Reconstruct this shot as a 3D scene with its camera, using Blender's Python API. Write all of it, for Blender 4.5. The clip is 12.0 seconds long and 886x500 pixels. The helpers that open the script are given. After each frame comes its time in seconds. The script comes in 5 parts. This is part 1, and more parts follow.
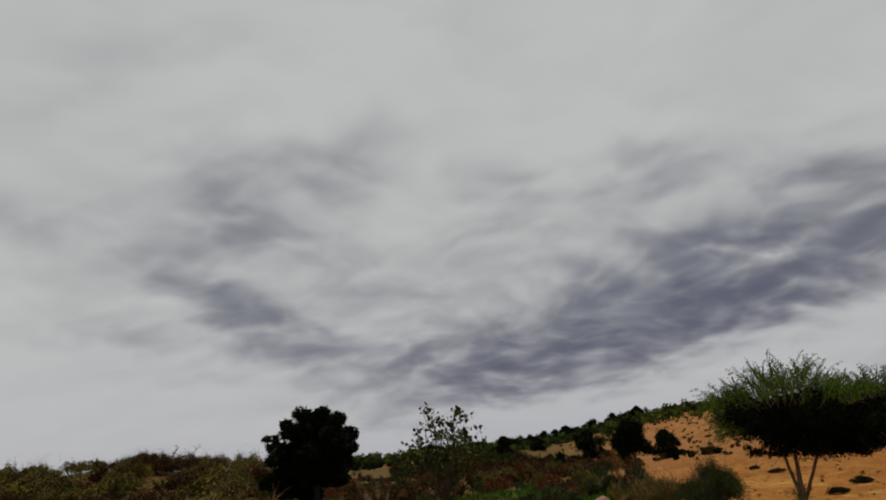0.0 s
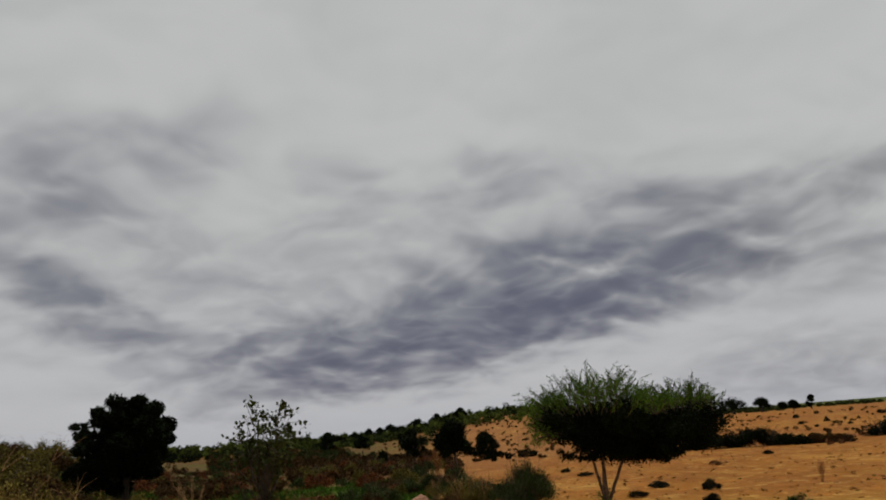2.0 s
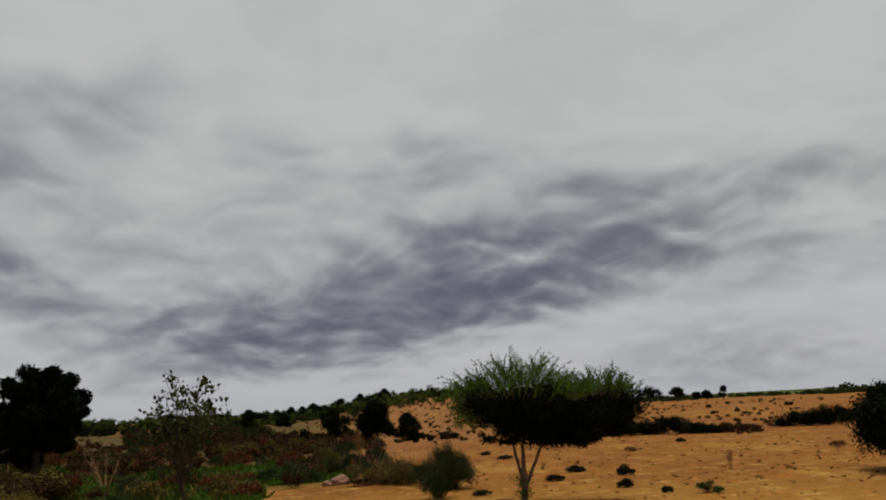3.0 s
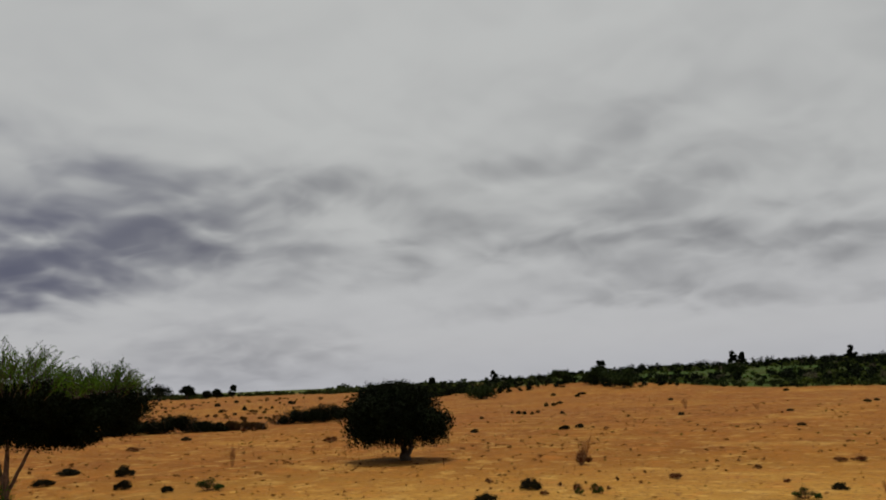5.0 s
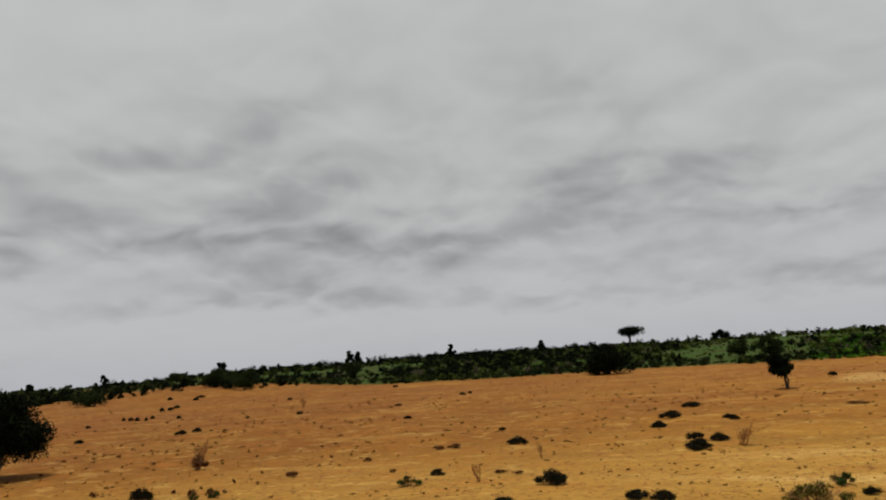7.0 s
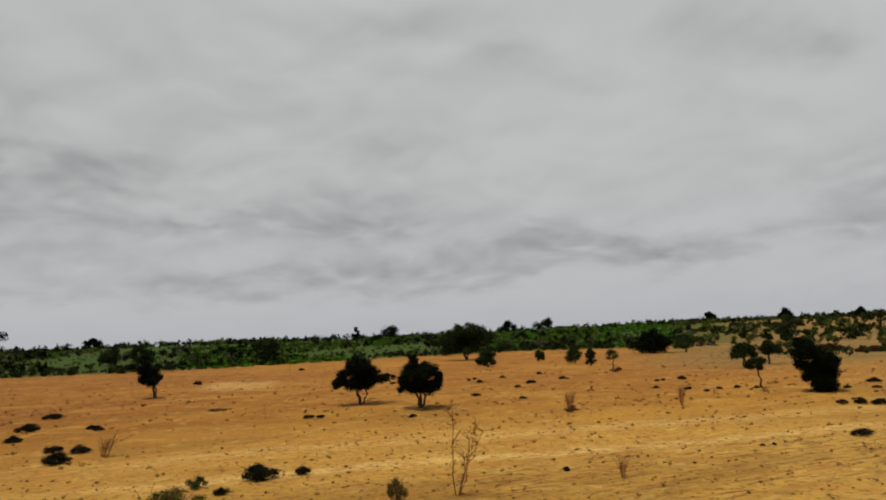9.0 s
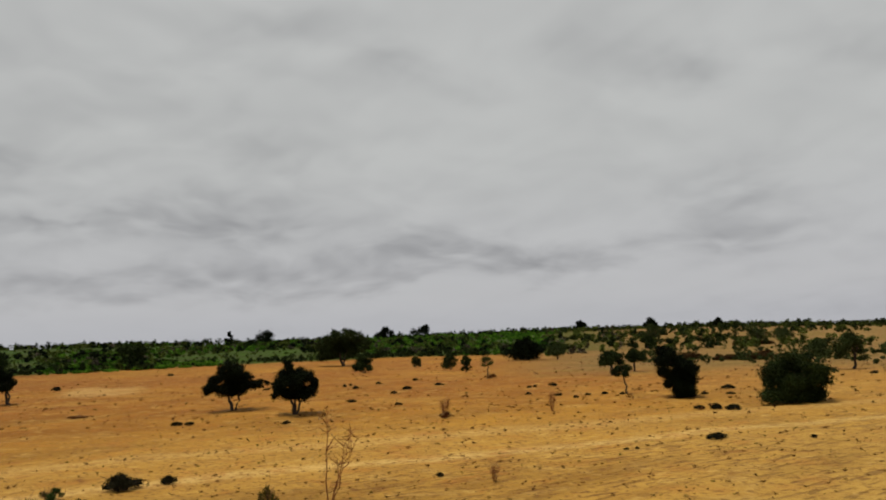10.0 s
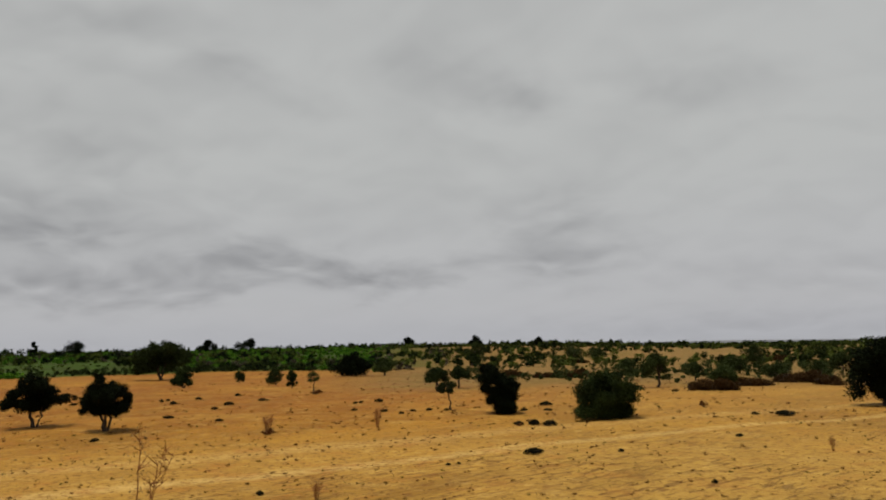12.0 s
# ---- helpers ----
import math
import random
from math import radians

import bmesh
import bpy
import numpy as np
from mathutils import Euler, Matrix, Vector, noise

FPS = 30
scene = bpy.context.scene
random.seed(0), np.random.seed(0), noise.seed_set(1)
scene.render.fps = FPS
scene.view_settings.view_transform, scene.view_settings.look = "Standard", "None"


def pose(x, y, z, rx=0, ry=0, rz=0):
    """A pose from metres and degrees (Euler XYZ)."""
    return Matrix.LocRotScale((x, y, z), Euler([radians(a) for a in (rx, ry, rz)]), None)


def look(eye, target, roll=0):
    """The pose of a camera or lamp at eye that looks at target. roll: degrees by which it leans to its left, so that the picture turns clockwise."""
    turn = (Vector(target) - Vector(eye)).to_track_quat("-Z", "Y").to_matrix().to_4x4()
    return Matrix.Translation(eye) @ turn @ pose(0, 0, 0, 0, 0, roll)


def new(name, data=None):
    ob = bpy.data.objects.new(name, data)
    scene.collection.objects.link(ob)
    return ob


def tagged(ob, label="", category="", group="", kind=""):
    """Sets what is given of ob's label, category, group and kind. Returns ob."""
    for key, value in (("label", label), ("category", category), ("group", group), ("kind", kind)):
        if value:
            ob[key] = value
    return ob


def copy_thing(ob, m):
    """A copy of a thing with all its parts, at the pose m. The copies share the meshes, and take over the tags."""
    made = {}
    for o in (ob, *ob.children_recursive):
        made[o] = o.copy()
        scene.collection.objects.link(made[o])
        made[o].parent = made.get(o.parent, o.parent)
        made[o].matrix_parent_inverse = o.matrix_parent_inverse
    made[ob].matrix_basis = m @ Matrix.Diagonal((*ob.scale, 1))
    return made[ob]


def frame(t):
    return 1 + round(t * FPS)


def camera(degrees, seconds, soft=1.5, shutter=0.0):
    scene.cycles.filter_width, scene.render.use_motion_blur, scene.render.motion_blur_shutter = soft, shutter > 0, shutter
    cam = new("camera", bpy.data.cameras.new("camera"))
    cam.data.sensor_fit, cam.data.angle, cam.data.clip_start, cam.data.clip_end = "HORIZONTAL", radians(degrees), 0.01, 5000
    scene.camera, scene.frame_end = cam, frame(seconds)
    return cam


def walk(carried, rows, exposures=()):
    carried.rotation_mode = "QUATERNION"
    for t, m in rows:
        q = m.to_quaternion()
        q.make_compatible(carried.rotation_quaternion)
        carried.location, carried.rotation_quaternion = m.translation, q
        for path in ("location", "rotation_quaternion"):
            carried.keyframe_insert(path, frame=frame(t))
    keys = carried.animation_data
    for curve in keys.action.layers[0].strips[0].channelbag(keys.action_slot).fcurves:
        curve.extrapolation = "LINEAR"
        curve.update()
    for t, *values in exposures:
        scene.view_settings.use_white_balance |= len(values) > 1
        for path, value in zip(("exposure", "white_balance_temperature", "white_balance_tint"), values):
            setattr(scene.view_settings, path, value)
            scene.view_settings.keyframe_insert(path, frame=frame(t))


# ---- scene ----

# camera: it stands on a low rise and turns to the right; seconds, heading clockwise from +y, pitch, lean
EYE = 3.0
cam = camera(56.1, 12.0, soft=1.9)
ROWS = [
    (0, 0.00, 13.48, -6.47),
    (0.5, 5.88, 13.13, -6.18),
    (1, 8.44, 12.90, -5.54),
    (1.5, 10.00, 12.66, -5.07),
    (2, 11.26, 12.25, -4.50),
    (2.5, 12.98, 11.55, -3.77),
    (2.7, 13.95, 11.22, -3.42),
    (3.1, 16.95, 10.56, -2.84),
    (3.5, 21.55, 9.95, -2.38),
    (3.9, 27.66, 9.50, -2.05),
    (4.3, 35.16, 9.32, -1.86),
    (4.5, 39.24, 9.35, -1.78),
    (5, 48.27, 9.10, -2.42),
    (5.5, 54.83, 8.65, -3.16),
    (6, 59.77, 8.25, -3.85),
    (6.5, 65.21, 7.89, -4.15),
    (7, 73.85, 7.77, -3.90),
    (7.5, 86.35, 7.23, -4.01),
    (7.7, 91.73, 6.87, -3.97),
    (8.1, 101.10, 6.39, -3.74),
    (8.5, 108.18, 6.12, -3.33),
    (8.9, 113.58, 5.99, -2.87),
    (9.3, 117.91, 5.96, -2.52),
    (9.5, 119.63, 5.97, -2.41),
    (10, 123.11, 6.03, -2.22),
    (10.5, 125.44, 6.05, -2.10),
    (11, 127.71, 5.94, -1.91),
    (11.5, 129.96, 5.90, -1.78),
    (12, 134.77, 6.75, -1.29),
]


def turned(az, pitch, lean):
    a, p = radians(az), radians(pitch)
    way = Vector((math.sin(a) * math.cos(p), math.cos(a) * math.cos(p), math.sin(p)))
    eye = Vector((0, 0, EYE))
    return look(eye, eye + way, lean)


walk(cam, [(t, turned(az, p, lean)) for t, az, p, lean in ROWS], exposures=[(0, -0.03), (2.5, -0.03), (5, -0.05), (6.6, 0.0), (7.3, 0.03), (8.2, 0.03), (9.5, 0.0), (11.0, -0.03), (12, -0.08)])

# sky: a thick overcast with darker cloud banks; heading, height, half length, half depth, slope (degrees), darkness
CLOUDS_FIRST = [
    (18.2, 7.0, 16.4, 2.9, 8, 0.5), (8.1, 6.0, 12.9, 3.1, 2, 0.7), (17.3, 8.5, 7.4, 1.8, 4, 0.45),
    (12.4, 8.9, 5.1, 1.8, -1, 0.5), (19.3, 11.3, 9.0, 1.8, 2, 0.6), (20.1, 9.0, 4.3, 1.0, 4, -0.25),
    (28.9, 10.2, 7.8, 1.6, 2, 0.36), (32.7, 9.1, 2.3, 1.0, -31, 0.18), (27.1, 13.5, 6.6, 2.3, 2, 0.45),
    (33.2, 13.4, 5.1, 1.6, -3, 0.34), (21.6, 13.7, 5.8, 1.4, 8, 0.35), (24.2, 7.3, 6.6, 1.9, 2, 0.45),
    (-0.2, 5.3, 8.6, 1.9, -1, 0.5), (1.2, 3.6, 10.1, 1.6, 6, 0.45), (-0.6, 5.1, 3.1, 0.5, -6, -0.35),
    (18.5, 6.2, 5.8, 1.2, 4, 0.35),
]
CLOUDS_SECOND = [
    (17.2, 7.3, 3.5, 0.7, 2, -0.3), (21.8, 10.5, 2.3, 0.6, 2, -0.3), (-13.0, 9.7, 5.1, 2.3, -26, 0.55),
    (-10.5, 8.0, 5.8, 1.8, -16, 0.4), (-17.8, 13.1, 5.8, 2.3, -31, 0.4), (-12.3, 19.6, 8.2, 3.1, -1, 0.28),
    (-5.4, 19.5, 4.7, 3.1, 24, 0.3), (-11.7, 15.2, 6.6, 1.9, -18, 0.28), (-15.6, 17.4, 4.3, 3.5, -26, 0.22),
    (-8.1, 19.6, 2.7, 1.0, -6, -0.2), (4.6, 17.6, 4.7, 1.8, -11, 0.25), (3.4, 14.2, 5.1, 1.6, -6, 0.2),
    (15.1, 16.7, 6.6, 2.7, 4, 0.22), (-0.2, 9.3, 4.3, 1.2, -31, 0.25), (-7.4, 11.6, 7.8, 1.6, -11, 0.12),
    (-19.8, 8.9, 7.8, 1.0, -4, 0.15),
]
CLOUDS_THIRD = [
    (-27.7, 16.9, 5.8, 1.9, -11, 0.18), (-21.2, 26.9, 9.7, 2.7, 19, 0.1), (32.6, 9.7, 4.3, 1.6, -24, 0.12),
    (37.9, 12.9, 9.0, 1.6, 6, 0.33), (31.3, 13.4, 5.8, 1.6, -4, 0.05), (25.7, 14.0, 5.1, 1.6, 4, 0.09),
    (40.1, 10.1, 3.9, 1.2, 16, 0.16), (34.3, 2.2, 9.4, 2.3, -1, 0.22), (42.4, 13.0, 6.6, 2.1, -14, 0.18),
    (33.6, 13.0, 4.7, 1.2, -10, 0.04), (31.2, 10.0, 4.3, 1.9, -27, 0.07), (33.6, 9.0, 1.9, 1.0, -32, 0.07),
    (46.1, 8.8, 2.9, 1.9, 18, 0.4), (49.0, 10.9, 5.5, 1.2, -7, 0.35), (38.3, 8.3, 7.8, 2.3, 3, 0.14),
    (54.5, 9.0, 5.8, 1.1, 3, 0.3),
]
CLOUDS_FOURTH = [
    (60.2, 16.4, 6.6, 1.4, 20, 0.25), (53.8, 14.5, 5.8, 1.0, 6, 0.22), (62.4, 10.5, 6.2, 2.3, 13, 0.26),
    (66.8, 8.9, 4.3, 1.6, 3, 0.28), (62.1, 6.6, 8.6, 2.3, -2, 0.2), (27.4, 13.8, 4.7, 1.9, -12, 0.04),
    (16.4, 16.2, 5.1, 2.3, -32, 0.08), (23.7, 10.1, 2.3, 0.6, -2, -0.27), (42.3, 10.9, 4.3, 1.8, -2, -0.25),
    (17.3, 8.7, 2.7, 0.8, -7, -0.24), (35.8, 2.2, 11.7, 3.1, -2, 0.07), (56.7, 5.1, 11.7, 1.0, 2, 0.15),
    (64.7, 13.8, 4.7, 1.6, -14, 0.22), (67.1, 9.2, 6.6, 1.1, -2, 0.11), (55.0, 9.0, 5.8, 1.1, -1, 0.08),
    (74.1, 8.0, 4.3, 1.4, 1, 0.28),
]
CLOUDS_FIFTH = [
    (82.7, 11.6, 4.7, 1.6, 6, 0.26), (89.4, 11.7, 10.1, 1.8, 4, 0.26), (80.6, 9.2, 7.8, 1.6, 6, 0.16),
    (89.1, 9.2, 7.8, 1.4, 6, 0.18), (67.6, 4.9, 8.6, 1.2, -1, 0.19), (80.8, 4.1, 9.7, 0.9, -2, 0.16),
    (89, 6, 8.6, 2.3, -1, 0.13), (84.1, 16.9, 10.1, 3.1, -24, 0.10), (71.9, 9.6, 3.9, 1, -1, -0.15),
    (78.9, 10.8, 4.3, 1.6, 6, -0.15), (80.2, 4.9, 3.9, 0.8, -4, -0.15), (100.6, 8.2, 9, 1.1, -2, 0.21),
    (109.7, 4.2, 10.1, 1.9, -1, 0.14), (97.5, 3.7, 7.8, 1, -2, 0.16), (93.9, 11.4, 5.8, 1.4, -14, 0.09),
    (96.2, 8.1, 11.7, 1.2, -5, 0.08),
]
CLOUDS_SIXTH = [
    (109.4, 8.5, 6.6, 1.8, -7, 0.24), (106.0, 5.1, 6.2, 1.4, -2, 0.15), (96.8, 4.0, 8.6, 1.2, -2, 0.1),
    (106.0, 3.9, 4.7, 1.0, -2, 0.11), (114.7, 4.7, 6.2, 1.6, 3, 0.15), (123.4, 5.9, 6.6, 1.6, 1, 0.28),
    (129.5, 5.0, 4.7, 1.6, -2, 0.3), (135.5, 5.2, 4.3, 1.0, 13, 0.22), (142.3, 7.9, 5.1, 4.3, -2, 0.2),
    (142.5, 5.4, 3.5, 1.2, -2, 0.18), (111.3, 21.6, 10.1, 1.8, -0, 0.12), (120.8, 18.6, 6.6, 1.6, -22, 0.14),
    (134.6, 19.0, 6.6, 3.1, -12, 0.08), (118.6, 3.7, 3.5, 0.8, 13, 0.2), (98.9, 8.5, 4.3, 0.5, -5, -0.2),
    (133.3, 19.9, 7.8, 2.7, -16, 0.03),
]
CLOUDS_SEVENTH = [
    (140.5, 17.0, 3.9, 1.8, -6, 0.2), (152.4, 17.2, 6.6, 2.3, 4, 0.14), (111.2, 21.5, 5.1, 1.6, -1, 0.06),
    (109.3, 8.8, 7.0, 2.3, -6, 0.07), (112.1, 12.2, 5.8, 1.9, -6, 0.12), (157.5, 4.4, 11.7, 1.6, -1, 0.08),
    (159.0, 1.3, 13.6, 1.4, -1, 0.06), (146.7, 1.3, 11.7, 0.9, -1, 0.05), (120.0, 6.0, 10.1, 1.4, -1, 0.09),
    (110.4, 3.4, 3.5, 1.4, -21, 0.09), (146.2, 6.1, 6.2, 1.9, 19, 0.08),
]
CLOUDS_BROAD = [
    (15.5, 7.4, 19.0, 2.5, 11, 0.42), (21.0, 9.2, 15.0, 3.2, 9, 0.22),
    (8.0, 10.5, 24.0, 7.0, 8, 0.20), (-16.0, 14.0, 14.0, 8.5, -8, 0.18), (14.0, 10.5, 11.0, 2.6, 6, 0.30),
    (33.0, 10.5, 16.0, 6.5, -3, 0.15), (62.0, 9.5, 24.0, 5.0, -2, 0.11), (84.0, 9.5, 22.0, 5.0, 2, 0.09),
    (112.0, 7.5, 24.0, 4.0, 2, 0.07), (66.0, 14.0, 24.0, 9.0, 0, 0.12), (31.0, 11.0, 10.0, 3.0, 10, 0.20), (100.0, 17.0, 26.0, 6.0, -6, 0.07),
    (-4.0, 6.0, 10.0, 2.4, 4, 0.25),
]
SKY_GAIN, SUN_POWER = 0.99, 3.3
SUN_AZ, SUN_EL = 40.0, 78.0


class Tree:
    """Short-hand to wire shader nodes."""

    def __init__(self, tree):
        self.t = tree

    def node(self, kind):
        return self.t.nodes.new(kind)

    def wire(self, a, b):
        self.t.links.new(a, b)

    def put(self, value, socket):
        if isinstance(value, bpy.types.NodeSocket):
            self.wire(value, socket)
        else:
            socket.default_value = value

    def math(self, op, a, b=0.0, c=0.0, clamp=False):
        n = self.node("ShaderNodeMath")
        n.operation, n.use_clamp = op, clamp
        for v, s in zip((a, b, c), n.inputs):
            self.put(v, s)
        return n.outputs[0]

    def ramp(self, v, lo, hi, to0=0.0, to1=1.0):
        n = self.node("ShaderNodeMapRange")
        n.interpolation_type = "SMOOTHSTEP"
        for x, s in zip((v, lo, hi, to0, to1), n.inputs):
            self.put(x, s)
        return n.outputs[0]

    def mix(self, f, a, b, blend="MIX"):
        n = self.node("ShaderNodeMix")
        n.data_type, n.blend_type = "RGBA", blend
        self.put(f, n.inputs[0])
        for v, s in ((a, n.inputs[6]), (b, n.inputs[7])):
            self.put((*v, 1) if isinstance(v, tuple) else v, s)
        return n.outputs[2]

    def noise(self, vec, scale, detail=4.0, rough=0.55, distort=0.0):
        n = self.node("ShaderNodeTexNoise")
        self.put(vec, n.inputs["Vector"])
        for k, v in (("Scale", scale), ("Detail", detail), ("Roughness", rough), ("Distortion", distort)):
            n.inputs[k].default_value = v
        return n.outputs[0]

    def noise_col(self, vec, scale, detail=4.0):
        n = self.node("ShaderNodeTexNoise")
        self.put(vec, n.inputs["Vector"])
        n.inputs["Scale"].default_value, n.inputs["Detail"].default_value = scale, detail
        return n.outputs[1]

    def vec(self, op, a, b=(0, 0, 0)):
        n = self.node("ShaderNodeVectorMath")
        n.operation = op
        self.put(a, n.inputs[0]), self.put(b, n.inputs[1])
        return n.outputs[0]

    def map(self, v, loc=(0, 0, 0), rot=(0, 0, 0), scale=(1, 1, 1), kind="POINT"):
        n = self.node("ShaderNodeMapping")
        n.vector_type = kind
        self.put(v, n.inputs[0])
        n.inputs[1].default_value, n.inputs[2].default_value, n.inputs[3].default_value = loc, rot, scale
        return n.outputs[0]


def sky_world():
    w = bpy.data.worlds.new("overcast_sky")
    scene.world = w
    w.use_nodes = True
    w.node_tree.nodes.clear()
    g = Tree(w.node_tree)
    way = g.node("ShaderNodeTexCoord").outputs["Generated"]
    xyz = g.node("ShaderNodeSeparateXYZ")
    g.wire(way, xyz.inputs[0])
    x, y, z = xyz.outputs
    az = g.math("MULTIPLY", g.math("ARCTAN2", x, y), 57.29578)
    el = g.math("MULTIPLY", g.math("ARCSINE", z), 57.29578)
    flat = g.node("ShaderNodeCombineXYZ")
    g.wire(az, flat.inputs[0]), g.wire(el, flat.inputs[1])
    # the layer as a flat deck overhead, so that its folds narrow towards the horizon
    reach = g.math("DIVIDE", 1.0, g.math("ADD", g.math("MAXIMUM", z, 0.0), 0.32))
    deck_at = g.node("ShaderNodeCombineXYZ")
    g.wire(g.math("MULTIPLY", x, reach), deck_at.inputs[0]), g.wire(g.math("MULTIPLY", y, reach), deck_at.inputs[1])
    deck = deck_at.outputs[0]
    sway = g.vec("MULTIPLY", g.vec("SUBTRACT", g.noise_col(deck, 2.6, 2.0), (0.5, 0.5, 0.5)), (0.22, 0.22, 0))
    folded = g.vec("ADD", deck, sway)
    # torn edges: the banks are pushed about at two scales
    big = g.vec("MULTIPLY", g.vec("SUBTRACT", g.noise_col(deck, 3.0, 2.0), (0.5, 0.5, 0.5)), (4.0, 2.2, 0))
    small = g.vec("MULTIPLY", g.vec("SUBTRACT", g.noise_col(folded, 9.0, 2.5), (0.5, 0.5, 0.5)), (2.6, 2.0, 0))
    place = g.vec("ADD", g.vec("ADD", flat.outputs[0], big), small)
    dark = 0.0
    for a, e, half, deep, slope, force in CLOUDS_BROAD + CLOUDS_FIRST + CLOUDS_SECOND + CLOUDS_THIRD + CLOUDS_FOURTH + CLOUDS_FIFTH + CLOUDS_SIXTH + CLOUDS_SEVENTH:
        local = g.map(place, (a, e, 0), (0, 0, radians(slope)), (half * 1.25, deep * 1.35, 1.0), "TEXTURE")
        ball = g.node("ShaderNodeTexGradient")
        ball.gradient_type = "SPHERICAL"
        g.wire(local, ball.inputs[0])
        dark = g.math("ADD", g.ramp(ball.outputs[1], 0.0, 1.0, 0.0, force * 1.05), dark)
    dark = g.math("MAXIMUM", dark, 0.0)
    # bellies of the layer: dark below, lit on the upper side, with pale seams between them
    puffs = g.noise(folded, 7.0, 2.4, 0.42)
    above = g.noise(g.map(folded, scale=(0.972, 0.972, 1.0)), 7.0, 2.4, 0.42)
    relief = g.math("SUBTRACT", puffs, above)
    seam = g.math("ABSOLUTE", g.math("SUBTRACT", g.noise(folded, 8.5, 1.6, 0.45, 0.2), 0.5))
    seam = g.ramp(seam, 0.0, 0.10, 1.0, 0.0)
    wide = g.noise(folded, 2.6, 2.0, 0.45)
    body = g.math("MULTIPLY", dark, g.ramp(puffs, 0.32, 0.66, 0.70, 1.25))
    body = g.math("MULTIPLY", body, g.math("MULTIPLY_ADD", seam, -0.14, 1.0))
    calm = g.ramp(el, 2.0, 13.0, 0.3, 1.0)
    general = g.math("ADD", g.ramp(puffs, 0.42, 0.70, 0.0, 0.035), g.ramp(wide, 0.40, 0.70, 0.0, 0.07))
    weight = g.math("ADD", g.math("MULTIPLY", g.math("MINIMUM", dark, 0.9), 1.5), g.math("MULTIPLY", calm, 0.10))
    veil = g.math("ADD", g.math("ADD", body, g.math("MULTIPLY", general, calm)), g.math("MULTIPLY", relief, weight))
    veil = g.math("MAXIMUM", veil, 0.0)
    veil = g.math("SUBTRACT", 1.0, g.math("POWER", 2.718, g.math("MULTIPLY", veil, -1.15)))
    pale = g.mix(g.ramp(el, 0.0, 14.0), (0.485, 0.485, 0.500), (0.505, 0.512, 0.503))
    pale = g.mix(g.ramp(el, 0.0, 3.2), (0.445, 0.450, 0.478), pale)
    deep_tone = g.mix(g.ramp(az, 20.0, 48.0), (0.078, 0.081, 0.128), (0.13, 0.130, 0.144))
    tone = g.mix(veil, pale, deep_tone)
    sky = g.node("ShaderNodeTexSky")
    sky.sky_type, sky.sun_disc = "NISHITA", False
    sky.sun_elevation, sky.sun_rotation = radians(SUN_EL), radians(SUN_AZ)
    haze = g.mix(0.002, tone, sky.outputs[0])
    # the unseen sky overhead is dimmed so that shade under the trees deepens
    overhead_dim = g.ramp(el, 32.0, 80.0, 1.0, 0.72)
    bg = g.node("ShaderNodeBackground")
    g.wire(haze, bg.inputs[0])
    g.wire(g.math("MULTIPLY", overhead_dim, SKY_GAIN), bg.inputs[1])
    out = g.node("ShaderNodeOutputWorld")
    g.wire(bg.outputs[0], out.inputs[0])


sky_world()
sun = new("sun", bpy.data.lights.new("sun", "SUN"))
sun.data.energy, sun.data.angle, sun.data.color = SUN_POWER, radians(9), (1.0, 0.95, 0.87)
sa, se = radians(SUN_AZ), radians(SUN_EL)
sun.matrix_world = look((80 * math.sin(sa) * math.cos(se), 80 * math.cos(sa) * math.cos(se), 80 * math.sin(se)), (0, 0, 0))


# ---- materials ----
def surface(name, rough=0.8):
    m = bpy.data.materials.new(name)
    m.use_nodes = True
    g = Tree(m.node_tree)
    b = m.node_tree.nodes["Principled BSDF"]
    b.inputs["Roughness"].default_value = rough
    b.inputs["Specular IOR Level"].default_value = 0.2
    return m, g, b


def leafy(name, dark, light, rough=0.7, patch=1.2, each=0.6):
    m, g, b = surface(name, rough)
    geo = g.node("ShaderNodeNewGeometry")
    rnd = geo.outputs["Random Per Island"]
    spot = g.noise(geo.outputs["Position"], patch, 3.0)
    b.inputs["Specular IOR Level"].default_value = 0.02
    f = g.math("ADD", g.math("MULTIPLY", rnd, each), g.ramp(spot, 0.38, 0.62, 0.0, 1.0 - each))
    g.wire(g.mix(f, dark, light), b.inputs["Base Color"])
    return m


def barky(name, dark, light):
    m, g, b = surface(name, 0.9)
    pos = g.node("ShaderNodeNewGeometry").outputs["Position"]
    grain = g.noise(g.map(pos, scale=(1, 1, 0.2)), 28.0, 5.0, 0.65)
    blot = g.noise(pos, 3.0, 3.0)
    f = g.math("MULTIPLY", g.ramp(grain, 0.3, 0.7), g.ramp(blot, 0.2, 0.8, 0.5, 1.0))
    g.wire(g.mix(f, dark, light), b.inputs["Base Color"])
    bump = g.node("ShaderNodeBump")
    bump.inputs["Strength"].default_value, bump.inputs["Distance"].default_value = 0.6, 0.02
    g.wire(grain, bump.inputs["Height"]), g.wire(bump.outputs[0], b.inputs["Normal"])
    return m


